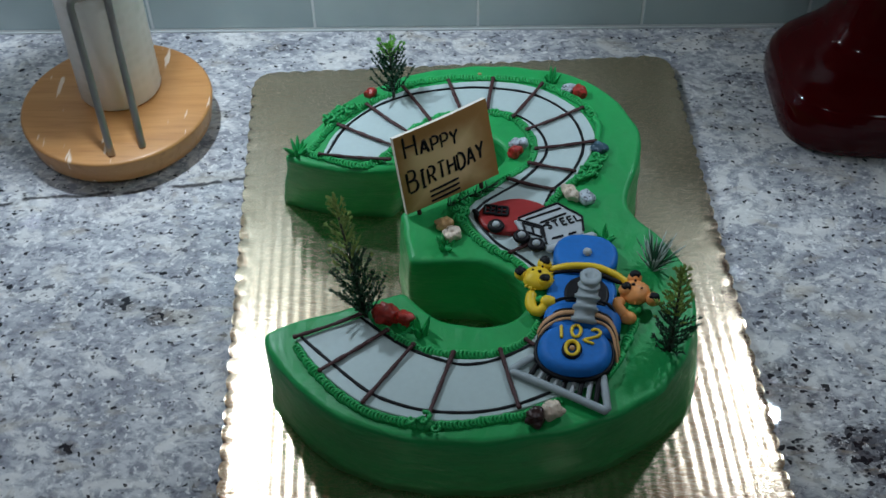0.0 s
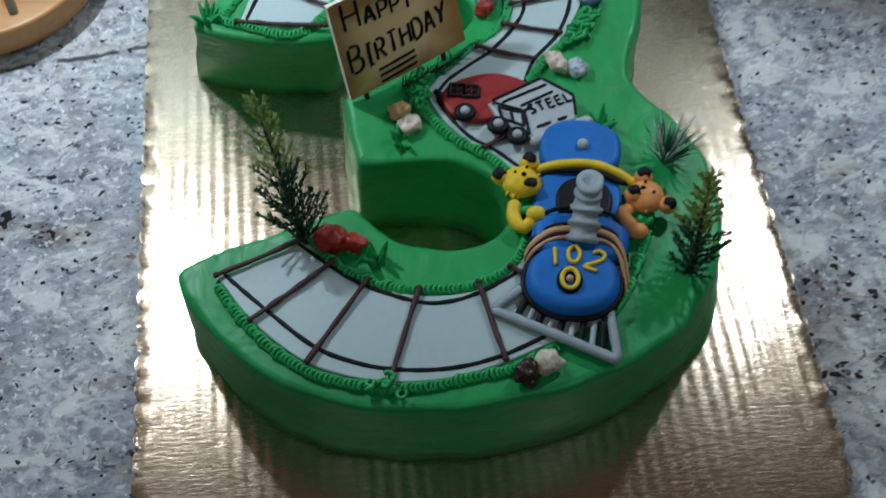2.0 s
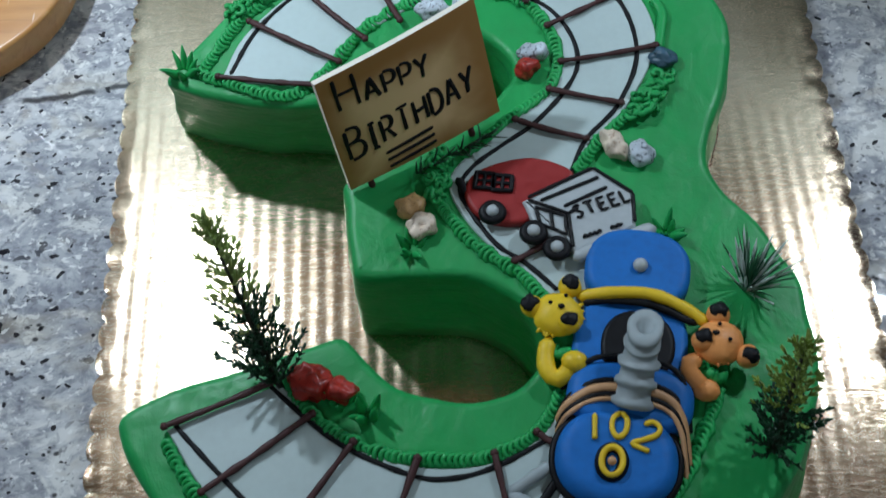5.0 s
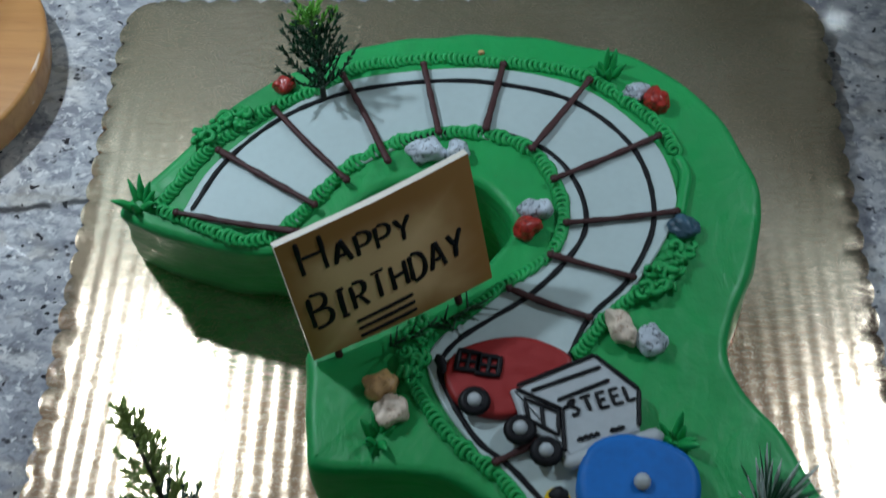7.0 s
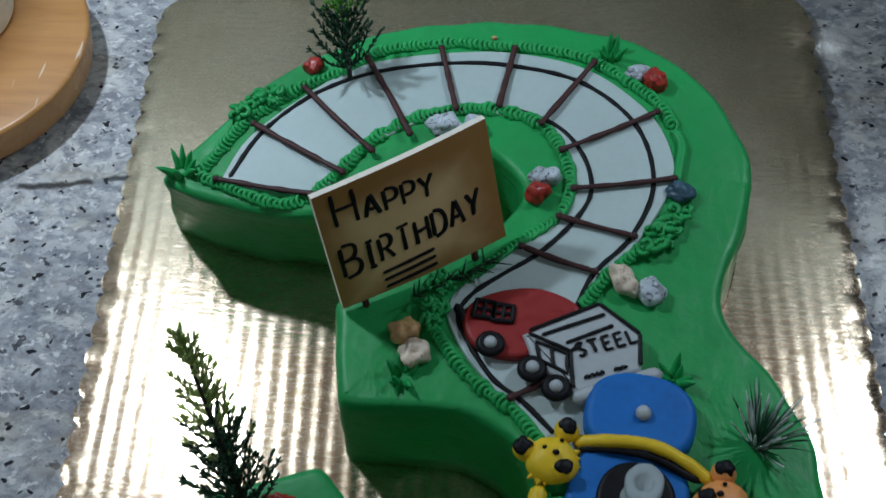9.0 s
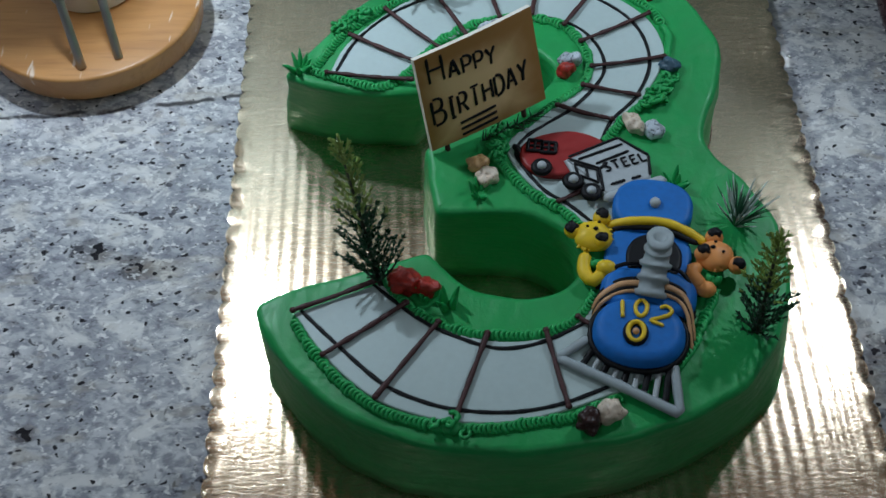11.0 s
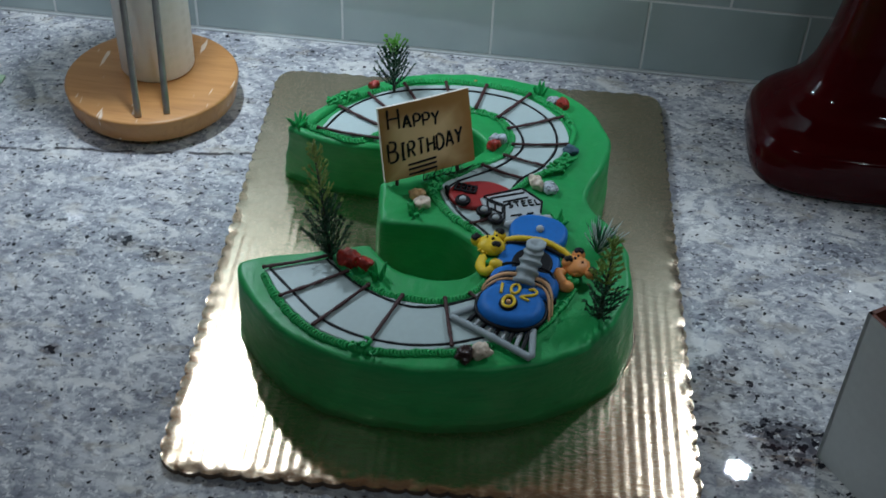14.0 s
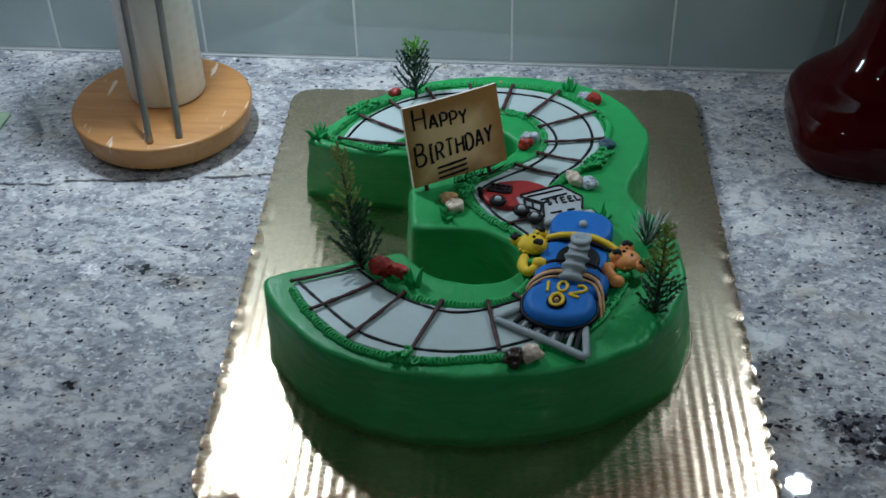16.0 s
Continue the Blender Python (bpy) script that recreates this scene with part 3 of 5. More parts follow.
cake = thing("number_cake", (0.03, -0.02, BOARD_Z), "green buttercream birthday cake shaped like a figure three on gold board", "cake")


def lean(p):
    """How far the cake's foot stands off from under its top: the cut of the upper arm is undercut, the belly of the lower arm flares."""
    c01 = lambda v: min(1.0, max(0.0, v))
    g = c01((-p.x + 0.01) / 0.06) * c01((p.y + 0.005) / 0.035) * c01((0.13 - p.y) / 0.06)
    flare = c01((p.x - 0.10) / 0.06) * (0.45 + 0.55 * c01((0.01 - p.y) / 0.04)) * c01((p.y + 0.21) / 0.06) * c01((0.16 - p.y) / 0.08)
    return Vector((-0.003 - 0.008 * g + 0.0125 * flare, 0.004 + 0.013 * g))


bm = bmesh.new()
slab(bm, edge, BOARD_Z - 0.001, H, 0.0042, 6, wave=0.0019, lean=lean)
under = bmesh.new()
flat = [edge[k] + (edge[(k + 1) % len(edge)] - edge[k - 1]).normalized().cross(Vector((0, 0, 1))) * (-0.0022 + (0.0036 + 0.0012 * noise.noise(edge[k] * 70)) * min(1, max(0, edge[k].x - 0.10) / 0.05) * min(1, max(0, edge[k].y + 0.155) / 0.04)) * (1 if area2(edge) > 0 else -1) for k in range(len(edge))]
flat = [p + lean(q).to_3d() for p, q in zip(flat, edge)]
slab(under, flat, BOARD_Z - 0.001, BOARD_Z + 0.0015, 0.0008, 2, wave=0.0006)
part("foil_base", under, GOLD, cake, "thin gold foil base cut along the cake", smooth=False)
body = part("icing", bm, GREEN, cake, "smooth green buttercream covering")


def at_top(pts, dz=0.0):
    return [Vector((x, y, H + dz)) for x, y in pts]


# white track bed
UP_OUT = [(-0.088, 0.048), (-0.079, 0.075), (-0.056, 0.103), (-0.030, 0.124), (0.008, 0.134), (0.044, 0.136), (0.080, 0.127), (0.108, 0.103),
          (0.119, 0.080), (0.119, 0.058), (0.104, 0.027), (0.087, 0.007), (0.079, -0.009)]
UP_IN = [(-0.040, 0.043), (-0.031, 0.059), (-0.019, 0.075), (0.000, 0.089), (0.020, 0.096), (0.042, 0.096), (0.060, 0.089), (0.070, 0.074),
         (0.073, 0.056), (0.068, 0.040), (0.054, 0.024), (0.040, 0.010), (0.026, -0.004), (0.023, -0.016), (0.031, -0.033), (0.046, -0.051), (0.060, -0.064), (0.075, -0.085)]
bm = bmesh.new()
bed = spline(at_top(UP_OUT + [(0.092, -0.022), (0.108, -0.045), (0.118, -0.085)]), 6) + spline(at_top(UP_IN), 6)[::-1]
slab(bm, bed, H - 0.002, H + 0.0016, 0.0008, 2)
part("track_bed", bm, WHITE, cake, "white fondant track bed")
LOW_OUT = [(-0.091, -0.130), (-0.072, -0.157), (-0.047, -0.180), (-0.022, -0.191), (0.002, -0.195), (0.027, -0.194), (0.053, -0.187), (0.080, -0.176), (0.105, -0.165)]
LOW_IN = [(-0.046, -0.110), (-0.030, -0.126), (-0.012, -0.138), (0.011, -0.146), (0.036, -0.146), (0.056, -0.138), (0.070, -0.122), (0.080, -0.100), (0.110, -0.100)]
bm = bmesh.new()
slab(bm, spline(at_top(LOW_OUT), 6) + spline(at_top(LOW_IN), 6)[::-1], H - 0.002, H + 0.0016, 0.0008, 2)
part("track_bed", bm, WHITE, cake, "white fondant track bed")

RAILS = [[(-0.0835, 0.051), (-0.073, 0.078), (-0.052, 0.103), (-0.024, 0.119), (0.012, 0.127), (0.043, 0.127), (0.077, 0.118), (0.103, 0.093), (0.111, 0.059), (0.101, 0.029), (0.085, 0.009), (0.077, -0.010)],
         [(0.000, 0.0915), (0.022, 0.0985), (0.047, 0.0985), (0.067, 0.0895), (0.079, 0.073), (0.083, 0.054), (0.077, 0.038), (0.062, 0.019), (0.047, 0.007), (0.034, -0.004), (0.028, -0.015), (0.032, -0.027), (0.044, -0.045), (0.057, -0.055), (0.070, -0.068)],
         [(-0.0880, -0.1275), (-0.083, -0.133), (-0.064, -0.152), (-0.041, -0.173), (-0.021, -0.183), (-0.001, -0.188), (0.025, -0.189), (0.050, -0.184), (0.076, -0.173)],
         [(-0.050, -0.111), (-0.033, -0.126), (-0.015, -0.139), (0.011, -0.150), (0.027, -0.151), (0.044, -0.146), (0.066, -0.134)]]
for k, run in enumerate(RAILS):
    bm = bmesh.new()
    piped(bm, spline(at_top(run, 0.0018), 10), 0.00118, seed=k, flat=0.6, wob=0.3)
    part("rail", bm, BLACK, cake, "thin black piped icing rail")
TIES = [((-0.077, 0.082), (-0.031, 0.0555)), ((-0.056, 0.106), (-0.019, 0.069)), ((-0.028, 0.127), (-0.0025, 0.080)), ((0.008, 0.135), (0.018, 0.097)),
        ((0.044, 0.137), (0.0385, 0.100)), ((0.083, 0.130), (0.059, 0.090)), ((0.113, 0.100), (0.069, 0.0745)), ((0.120, 0.061), (0.075, 0.0525)),
        ((0.102, 0.028), (0.069, 0.0365)), ((0.085, 0.0085), (0.053, 0.0195)), ((0.052, -0.0545), (0.066, -0.046)), ((-0.089, 0.0485), (-0.036, 0.0415)),
        ((-0.0915, -0.1295), (-0.047, -0.1095)), ((-0.073, -0.157), (-0.031, -0.1245)), ((-0.044, -0.182), (-0.0135, -0.1365)), ((-0.003, -0.193), (0.0125, -0.1435)),
        ((0.0535, -0.1865), (0.043, -0.1415)), ((0.060, -0.1325), (0.067, -0.138))]
for k, (a, b) in enumerate(TIES):
    bm = bmesh.new()
    mid = (Vector(a) + Vector(b)) / 2 + Vector((noise.noise((k * 1.7, 0, 0)), noise.noise((0, k * 1.3, 1)))) * 0.001
    piped(bm, spline([(*a, H + 0.0038), (*mid, H + 0.0034), (*b, H + 0.0042)], 10), 0.00145, seed=k + 9, flat=0.75, wob=0.35)
    blob(bm, (*a, H + 0.0038), (0.002, 0.002, 0.0015), sub=1)
    blob(bm, (*b, H + 0.0042), (0.0021, 0.0021, 0.0015), sub=1)
    part("sleeper", bm, BROWN, cake)


def rope(pts, r=0.0027, pitch=0.0025, thick=0.00095, dz=0.0014, seed=0):
    """A border of overlapping piped loops along pts."""
    line = even(spline(at_top(pts), 12), 0.0005)
    coil, per = [], pitch / 0.0005
    n = int(len(line) / per * 11)
    for i in range(n):
        f = i / n * (len(line) - 2)
        k = int(f)
        p = line[k].lerp(line[k + 1], f - k)
        d = (line[min(k + 4, len(line) - 1)] - line[max(k - 4, 0)]).normalized()
        side = Vector((-d.y, d.x, 0))
        a = 2 * math.pi * f / per
        w = 1 + 0.85 * noise.noise((f * 0.09, seed * 5.0, 2))
        a += 2.4 * noise.noise((f * 0.035, seed * 3.0, 7))
        wander = 0.0016 * noise.noise((f * 0.018, seed * 4.0, 11))
        coil.append(p + side * (math.cos(a) * r * 0.74 * w + wander) + d * (math.sin(a) * r * 0.66) + Vector((0, 0, dz + 0.0010 * math.cos(a + 0.9) * w + 0.0007 * noise.noise((f * 0.12, seed * 6.0, 3)))))
    bm = bmesh.new()
    tube(bm, coil, lambda t: thick * (1.18 + 0.55 * noise.noise((t * n * 0.11, seed * 7.0, 5))), 5)
    tube(bm, [p + Vector((0, 0, 0.0002)) for p in line[::6]], r * 0.60, 6, flat=0.62)
    return bm


ROPES = [[(-0.098, 0.053), (-0.089, 0.072), (-0.080, 0.086), (-0.067, 0.1005), (-0.055, 0.1095), (-0.039, 0.120), (-0.022, 0.134), (0.000, 0.1395), (0.033, 0.1405), (0.059, 0.139), (0.083, 0.1325), (0.110, 0.111), (0.121, 0.092)],
         [(-0.044, 0.042), (-0.031, 0.061), (-0.018, 0.079), (0.000, 0.0915), (0.022, 0.0985), (0.044, 0.0975), (0.059, 0.0905), (0.069, 0.075), (0.0735, 0.057), (0.069, 0.040), (0.056, 0.026), (0.042, 0.014), (0.028, 0.002)],
         [(-0.098, 0.051), (-0.080, 0.0435), (-0.058, 0.0385), (-0.046, 0.041)],
         [(0.017, -0.006), (0.0155, -0.018), (0.028, -0.037), (0.042, -0.051), (0.055, -0.061), (0.066, -0.074)],
         [(0.080, -0.008), (0.088, 0.004), (0.098, 0.016), (0.106, 0.024)]]
LOWER_ROPES = [[(-0.091, -0.135), (-0.072, -0.162), (-0.048, -0.1845), (-0.026, -0.194), (0.000, -0.1985), (0.026, -0.197), (0.052, -0.192), (0.080, -0.180)],
         [(-0.041, -0.114), (-0.026, -0.129), (0.001, -0.1415), (0.033, -0.1435), (0.055, -0.136), (0.065, -0.125), (0.071, -0.113)],
         [(0.134, -0.113), (0.126, -0.133), (0.118, -0.148), (0.109, -0.162)]]
for k, run in enumerate(ROPES + LOWER_ROPES):
    part("rope_border", rope(run, seed=k), GREEN_PIPED, cake, "looped green piped icing border")
bm = bmesh.new()
piped(bm, spline(at_top([(0.121, 0.092), (0.1245, 0.082), (0.123, 0.070), (0.1215, 0.060)], 0.001), 8), 0.0026)
part("rope_border", bm, GREEN_PIPED, cake, "smooth green piped icing line")


def spike(bm, base, tip, r, bend=0.25, mi=0, segs=5):
    base, tip = Vector(base), Vector(tip)
    mid = base.lerp(tip, 0.55) + Vector((0, 0, (tip - base).length * bend * 0.3))
    P = spline([base, mid, tip], 4)
    tube(bm, P, lambda t: r * (1 - t) ** 0.8 + r * 0.06, segs, mi=mi)


def grass_tuft(c, n, length, r=0.0022, spread=0.6, seed=0):
    """Pulled icing blades standing on the cake."""
    rnd = random.Random(seed)
    bm = bmesh.new()
    for k in range(n):
        a = 2 * math.pi * k / n + rnd.uniform(-0.5, 0.5)
        s = spread * rnd.uniform(0.3, 1.0)
        L = length * rnd.uniform(0.6, 1.05)
        o = Vector((math.cos(a) * 0.003, math.sin(a) * 0.003, 0))
        tip = Vector((math.cos(a) * s, math.sin(a) * s, 1)).normalized() * L
        b = Vector((c[0], c[1], H - 0.001)) + o
        spike(bm, b, b + tip, r * rnd.uniform(0.8, 1.2))
    return bm


for k, (x, y, n, L, sp) in enumerate(((-0.107, 0.054, 8, 0.0125, 0.8), (0.091, 0.137, 6, 0.0135, 0.5), (0.007, -0.046, 7, 0.011, 0.9), (0.118, -0.040, 8, 0.012, 0.8),
                                      (-0.009, -0.123, 7, 0.015, 0.5), (-0.020, -0.117, 5, 0.008, 0.7))):
    part("grass_tuft", grass_tuft((x, y), n, L, spread=sp, seed=k), GREEN_PIPED, cake, "pulled green icing grass blades")


def curly_bush(pts, n, seed, r=0.0011, w=0.0045):
    """A heap of squiggled icing strands along pts."""
    rnd = random.Random(seed)
    line = spline(at_top(pts), 8)
    bm = bmesh.new()
    for k in range(n):
        p = line[int(k / n * (len(line) - 1))]
        a0, R = rnd.uniform(0, 6.28), rnd.uniform(0.0018, 0.0038)
        c = p + Vector((rnd.uniform(-w, w), rnd.uniform(-w, w), 0.001 + rnd.uniform(0, 0.004)))
        if k % 3 == 0:
            tube(bm, [c + Vector((math.cos(a0 + t) * R * 0.7, math.sin(a0 + t) * R * 0.7, 0.0004 * t)) for t in (0.45 * q for q in range(12))], r * rnd.uniform(0.9, 1.3), 5)
        else:
            d = Vector((math.cos(a0), math.sin(a0), rnd.uniform(0.0, 1.1))).normalized() * rnd.uniform(0.0035, 0.0065)
            s = Vector((-d.y, d.x, 0)) * rnd.uniform(-0.4, 0.4)
            piped(bm, spline([c - d * 0.4, c + s, c + d * 0.6], 5), r * rnd.uniform(1.0, 1.5), segs=6, seed=k)
    for p in line[::3]:
        blob(bm, p + Vector((0, 0, 0.0008)), (w * 0.9, w * 0.9, 0.003), sub=1, rough=0.3)
    return bm


for k, (pts, n) in enumerate((([(-0.086, 0.088), (-0.076, 0.098), (-0.068, 0.104)], 44), ([(0.122, 0.043), (0.115, 0.032), (0.106, 0.023)], 52),
                              ([(0.020, 0.000), (0.017, -0.010), (0.018, -0.022)], 54), ([(-0.012, -0.197), (0.000, -0.199)], 10))):
    part("icing_bush", curly_bush(pts, n, k), GREEN_PIPED, cake, "curled strands of green piped icing")

# ---- train of icing on the cake ----
U = Vector((0.15, 0.9887, 0)).normalized()      # along the engine, towards its cab
W = Vector((U.y, -U.x, 0))
O = Vector((0.0985, -0.105, 0))


def eng(s, w, z):
    p = O + U * s + W * w
    return Vector((p.x, p.y, z))


def ring2(cs, cw, rs, rw, n=40, power=2.0):
    out = []
    for k in range(n):
        a = 2 * math.pi * k / n
        c, s = math.cos(a), math.sin(a)
        out.append(eng(cs + rs * math.copysign(abs(c) ** (2 / power), c), cw + rw * math.copysign(abs(s) ** (2 / power), s), 0))
    return out


engine = thing("toy_steam_engine", (0.0985, -0.105, H), "blue fondant steam engine with grey chimney on the cake", "toy train")
bm = bmesh.new()
slab(bm, ring2(0.0440, -0.0014, 0.0190, 0.0222, 48, 2.4), H, H + 0.0100, 0.0035, 4)
part("cab_roof", bm, BLUE, engine, "rounded bright blue fondant roof")
bm = bmesh.new()
blob(bm, eng(0.0440, -0.0004, H + 0.0110), (0.0032, 0.0032, 0.0026), rough=0.1)
part("whistle", bm, PALE_GREY, engine, "pale grey icing knob")
bm = bmesh.new()
slab(bm, ring2(0.006, -0.0012, 0.0235, 0.0235, 48, 3.6), H, H + 0.0072, 0.003, 4)
part("cab_front", bm, BLUE, engine)
bm = bmesh.new()
piped(bm, spline([eng(0.0255, -0.0225, H + 0.006), eng(0.027, -0.012, H + 0.0085), eng(0.027, 0.006, H + 0.0090), eng(0.0225, 0.021, H + 0.0080), eng(0.0235, 0.026, H + 0.006)], 10), 0.0019)
part("roof_shadow_line", bm, BLACK, engine, "black icing line")
bm = bmesh.new()
piped(bm, spline([eng(0.028, -0.025, H + 0.006), eng(0.0295, -0.013, H + 0.0100), eng(0.0310, 0.004, H + 0.0108), eng(0.0275, 0.018, H + 0.0100), eng(0.0225, 0.029, H + 0.007)], 10), 0.0027)
part("roof_band", bm, YELLOW, engine, "yellow piped icing band")
bm = bmesh.new()
slab(bm, ring2(0.0085, 0.0020, 0.0160, 0.0152, 40, 2.2), H + 0.004, H + 0.0086, 0.002, 3)
part("window_arch", bm, BLACK, engine, "black fondant arch")
bm = bmesh.new()
slab(bm, ring2(-0.0145, 0.0010, 0.0150, 0.0255, 48, 2.8), H, H + 0.0112, 0.006, 5)
part("boiler", bm, BLUE, engine)
for s, r, mt, lab, dz in ((0.0005, 0.0012, BLACK, "black icing line", -0.001), (-0.0105, 0.0012, BLACK, "black icing line", 0.0), (-0.0138, 0.0020, TAN, "tan piped icing hoop", 0.0004), (-0.0168, 0.0013, BLACK, "black icing line", 0.0004), (-0.0186, 0.0011, TAN, "tan piped icing hoop", 0.0002)):
    bm = bmesh.new()
    piped(bm, spline([eng(s - 0.0135, -0.0265, H + 0.002), eng(s - 0.0070, -0.0225, H + 0.0085), eng(s, -0.0105, H + 0.0116 + dz), eng(s, 0.012, H + 0.0118 + dz), eng(s - 0.0075, 0.0215, H + 0.0095), eng(s - 0.0250, 0.0262, H + 0.002)], 10), r)
    part("boiler_band", bm, mt, engine, lab)
bm = bmesh.new()
slab(bm, ring2(-0.0413, -0.0018, 0.0205, 0.0241, 56, 2.2), H, H + 0.0130, 0.0065, 6, wave=0.0004)
front = part("smokebox_front", bm, BLUE, engine, "round blue fondant nose")
bm = bmesh.new()
ringpts = [p + Vector((0, 0, H + 0.0055)) for p in ring2(-0.0413, -0.0018, 0.0211, 0.0247, 56, 2.2)]
tube(bm, ringpts, 0.0018, 7, closed=True)
part("outline", bm, BLACK, front, "black piped outline")

STROKES = {
    "A": [[(0, 0), (0.36, 1), (0.72, 0)], [(0.14, 0.36), (0.6, 0.36)]],
    "B": [[(0.05, 0), (0.05, 1)], [(0.05, 1), (0.5, 0.95), (0.6, 0.76), (0.45, 0.56), (0.05, 0.52)], [(0.05, 0.52), (0.55, 0.48), (0.7, 0.26), (0.52, 0.04), (0.05, 0)]],
    "D": [[(0.05, 0), (0.05, 1)], [(0.05, 1), (0.5, 0.88), (0.68, 0.5), (0.5, 0.12), (0.05, 0)]],
    "E": [[(0.6, 1), (0.05, 1), (0.05, 0), (0.6, 0)], [(0.05, 0.52), (0.5, 0.54)]],
    "H": [[(0.05, 0), (0.05, 1)], [(0.68, 0), (0.68, 1)], [(0.05, 0.5), (0.68, 0.54)]],
    "I": [[(0.25, 0), (0.25, 1)], [(0.02, 1), (0.48, 1)], [(0.02, 0), (0.48, 0)]],
    "L": [[(0.05, 1), (0.05, 0), (0.58, 0.02)]],
}
STROKES.update({
    "P": [[(0.05, 0), (0.05, 1)], [(0.05, 1), (0.5, 0.96), (0.64, 0.74), (0.48, 0.5), (0.05, 0.46)]],
    "R": [[(0.05, 0), (0.05, 1)], [(0.05, 1), (0.5, 0.96), (0.62, 0.75), (0.46, 0.53), (0.05, 0.48)], [(0.3, 0.48), (0.68, 0)]],
    "S": [[(0.6, 0.88), (0.32, 1), (0.08, 0.78), (0.3, 0.54), (0.56, 0.32), (0.34, 0.02), (0.04, 0.12)]],
    "T": [[(0, 1), (0.72, 1)], [(0.36, 1), (0.36, 0)]],
    "Y": [[(0, 1), (0.34, 0.5)], [(0.7, 1.05), (0.34, 0.5), (0.3, 0)]],
    "0": [[(0.3, 1), (0.06, 0.7), (0.08, 0.26), (0.32, 0), (0.56, 0.26), (0.56, 0.72), (0.3, 1)]],
    "1": [[(0.3, 1), (0.28, 0)]],
    "2": [[(0.05, 0.76), (0.22, 1), (0.52, 0.94), (0.54, 0.66), (0.3, 0.34), (0.04, 0), (0.62, 0.06)]],
})
CURVED = set("BDPRS02")


def lettering(text, place, size, r, gap=0.22, big_first=1.0, mi=0, wide=1.0):
    """Hand-piped letters. place(x, y) gives the point on the surface."""
    bm = bmesh.new()
    x = 0.0
    for k, ch in enumerate(text):
        sc = size * (big_first if k == 0 else 1.0)
        for run in STROKES[ch]:
            P = [((x + px * sc) * wide, py * sc) for px, py in run]
            P = [Vector((a, b, 0)) for a, b in P]
            P = spline(P, 6) if ch in CURVED and len(P) > 3 else [a.lerp(b, q / 4) for a, b in zip(P, P[1:]) for q in range(4)] + [P[-1]]
            piped(bm, [place(p.x + 0.03 * size * noise.noise((p.x * 90, p.y * 90, k)), p.y) for p in P], r, mi, 6, 0.2, seed=k)
        x += (max(px for run in STROKES[ch] for px, _ in run) + gap) * sc
    return bm


def on_nose(x0, s0, ang=0.0, z=H + 0.0136):
    ca, sa = math.cos(ang), math.sin(ang)
    return lambda x, y: eng(s0 + x * sa + y * ca, x0 + x * ca - y * sa, z)


for ch, x0, s0, ang, size in (("1", -0.0142, -0.0368, 0.12, 0.0108), ("0", -0.0058, -0.0342, -0.05, 0.0106), ("2", 0.0030, -0.0360, -0.42, 0.0120)):
    part("digit", lettering(ch, on_nose(x0, s0, ang), size, 0.0012), YELLOW, front, "yellow piped icing numeral")
bm = bmesh.new()
tube(bm, [eng(-0.0446 + 0.0060 * math.cos(a), -0.0036 + 0.0044 * math.sin(a), H + 0.0132) for a in (math.pi * k / 12 for k in range(24))], 0.0022, 6, closed=True)
part("headlamp_rim", bm, BLACK, front, "black icing ring")
bm = bmesh.new()
tube(bm, [eng(-0.0446 + 0.0058 * math.cos(a), -0.0035 + 0.0042 * math.sin(a), H + 0.0146) for a in (math.pi * k / 12 for k in range(24))], 0.0014, 6, closed=True)
part("headlamp", bm, YELLOW, front, "yellow icing ring")
bm = bmesh.new()
blob(bm, eng(-0.0446, -0.0036, H + 0.0146), 0.0018)
part("bulb", bm, TAN, front, "tan icing dot")

# chimney: a spool leaning back over the boiler
bm = bmesh.new()
a, b = eng(-0.0195, 0.0016, H + 0.0100), eng(0.0085, 0.0036, H + 0.0275)
prof = [(0.0, 0.0096), (0.03, 0.0108), (0.09, 0.0108), (0.12, 0.0090), (0.24, 0.0085), (0.27, 0.0106), (0.33, 0.0108), (0.36, 0.0088), (0.47, 0.0084),
        (0.50, 0.0106), (0.56, 0.0107), (0.59, 0.0084), (0.72, 0.0080), (0.75, 0.0092), (0.79, 0.0092), (0.82, 0.0080), (0.90, 0.0080), (0.92, 0.0091), (0.975, 0.0092), (1.0, 0.0082), (1.0, 0.0054), (0.97, 0.0040), (0.84, 0.0034)]
axis = (b - a).normalized()
sx = axis.cross(Vector((0, 0, 1))).normalized()
sy = sx.cross(axis)
rings = []
for t, r in prof:
    c = a.lerp(b, t)
    up = 0.85 * min(1.0, max(0.0, (t - 0.45) / 0.45))       # the mouth is cut slanting, open to above
    rings.append([bm.verts.new(c + (sx * math.cos(q) + (sy - axis * up) * math.sin(q)) * r * 0.80 * (1 + 0.09 * noise.noise((t * 14, math.cos(q) * 1.3, math.sin(q) * 1.3)))) for q in (math.pi * k / 14 for k in range(28))])
for A, B in zip(rings, rings[1:]):
    for k in range(28):
        bm.faces.new((A[k], A[(k + 1) % 28], B[(k + 1) % 28], B[k]))
bm.faces.new(rings[0][::-1])
bm.faces.new(rings[-1])
part("chimney", bm, GREY, engine, "grey fondant chimney with raised hoops")

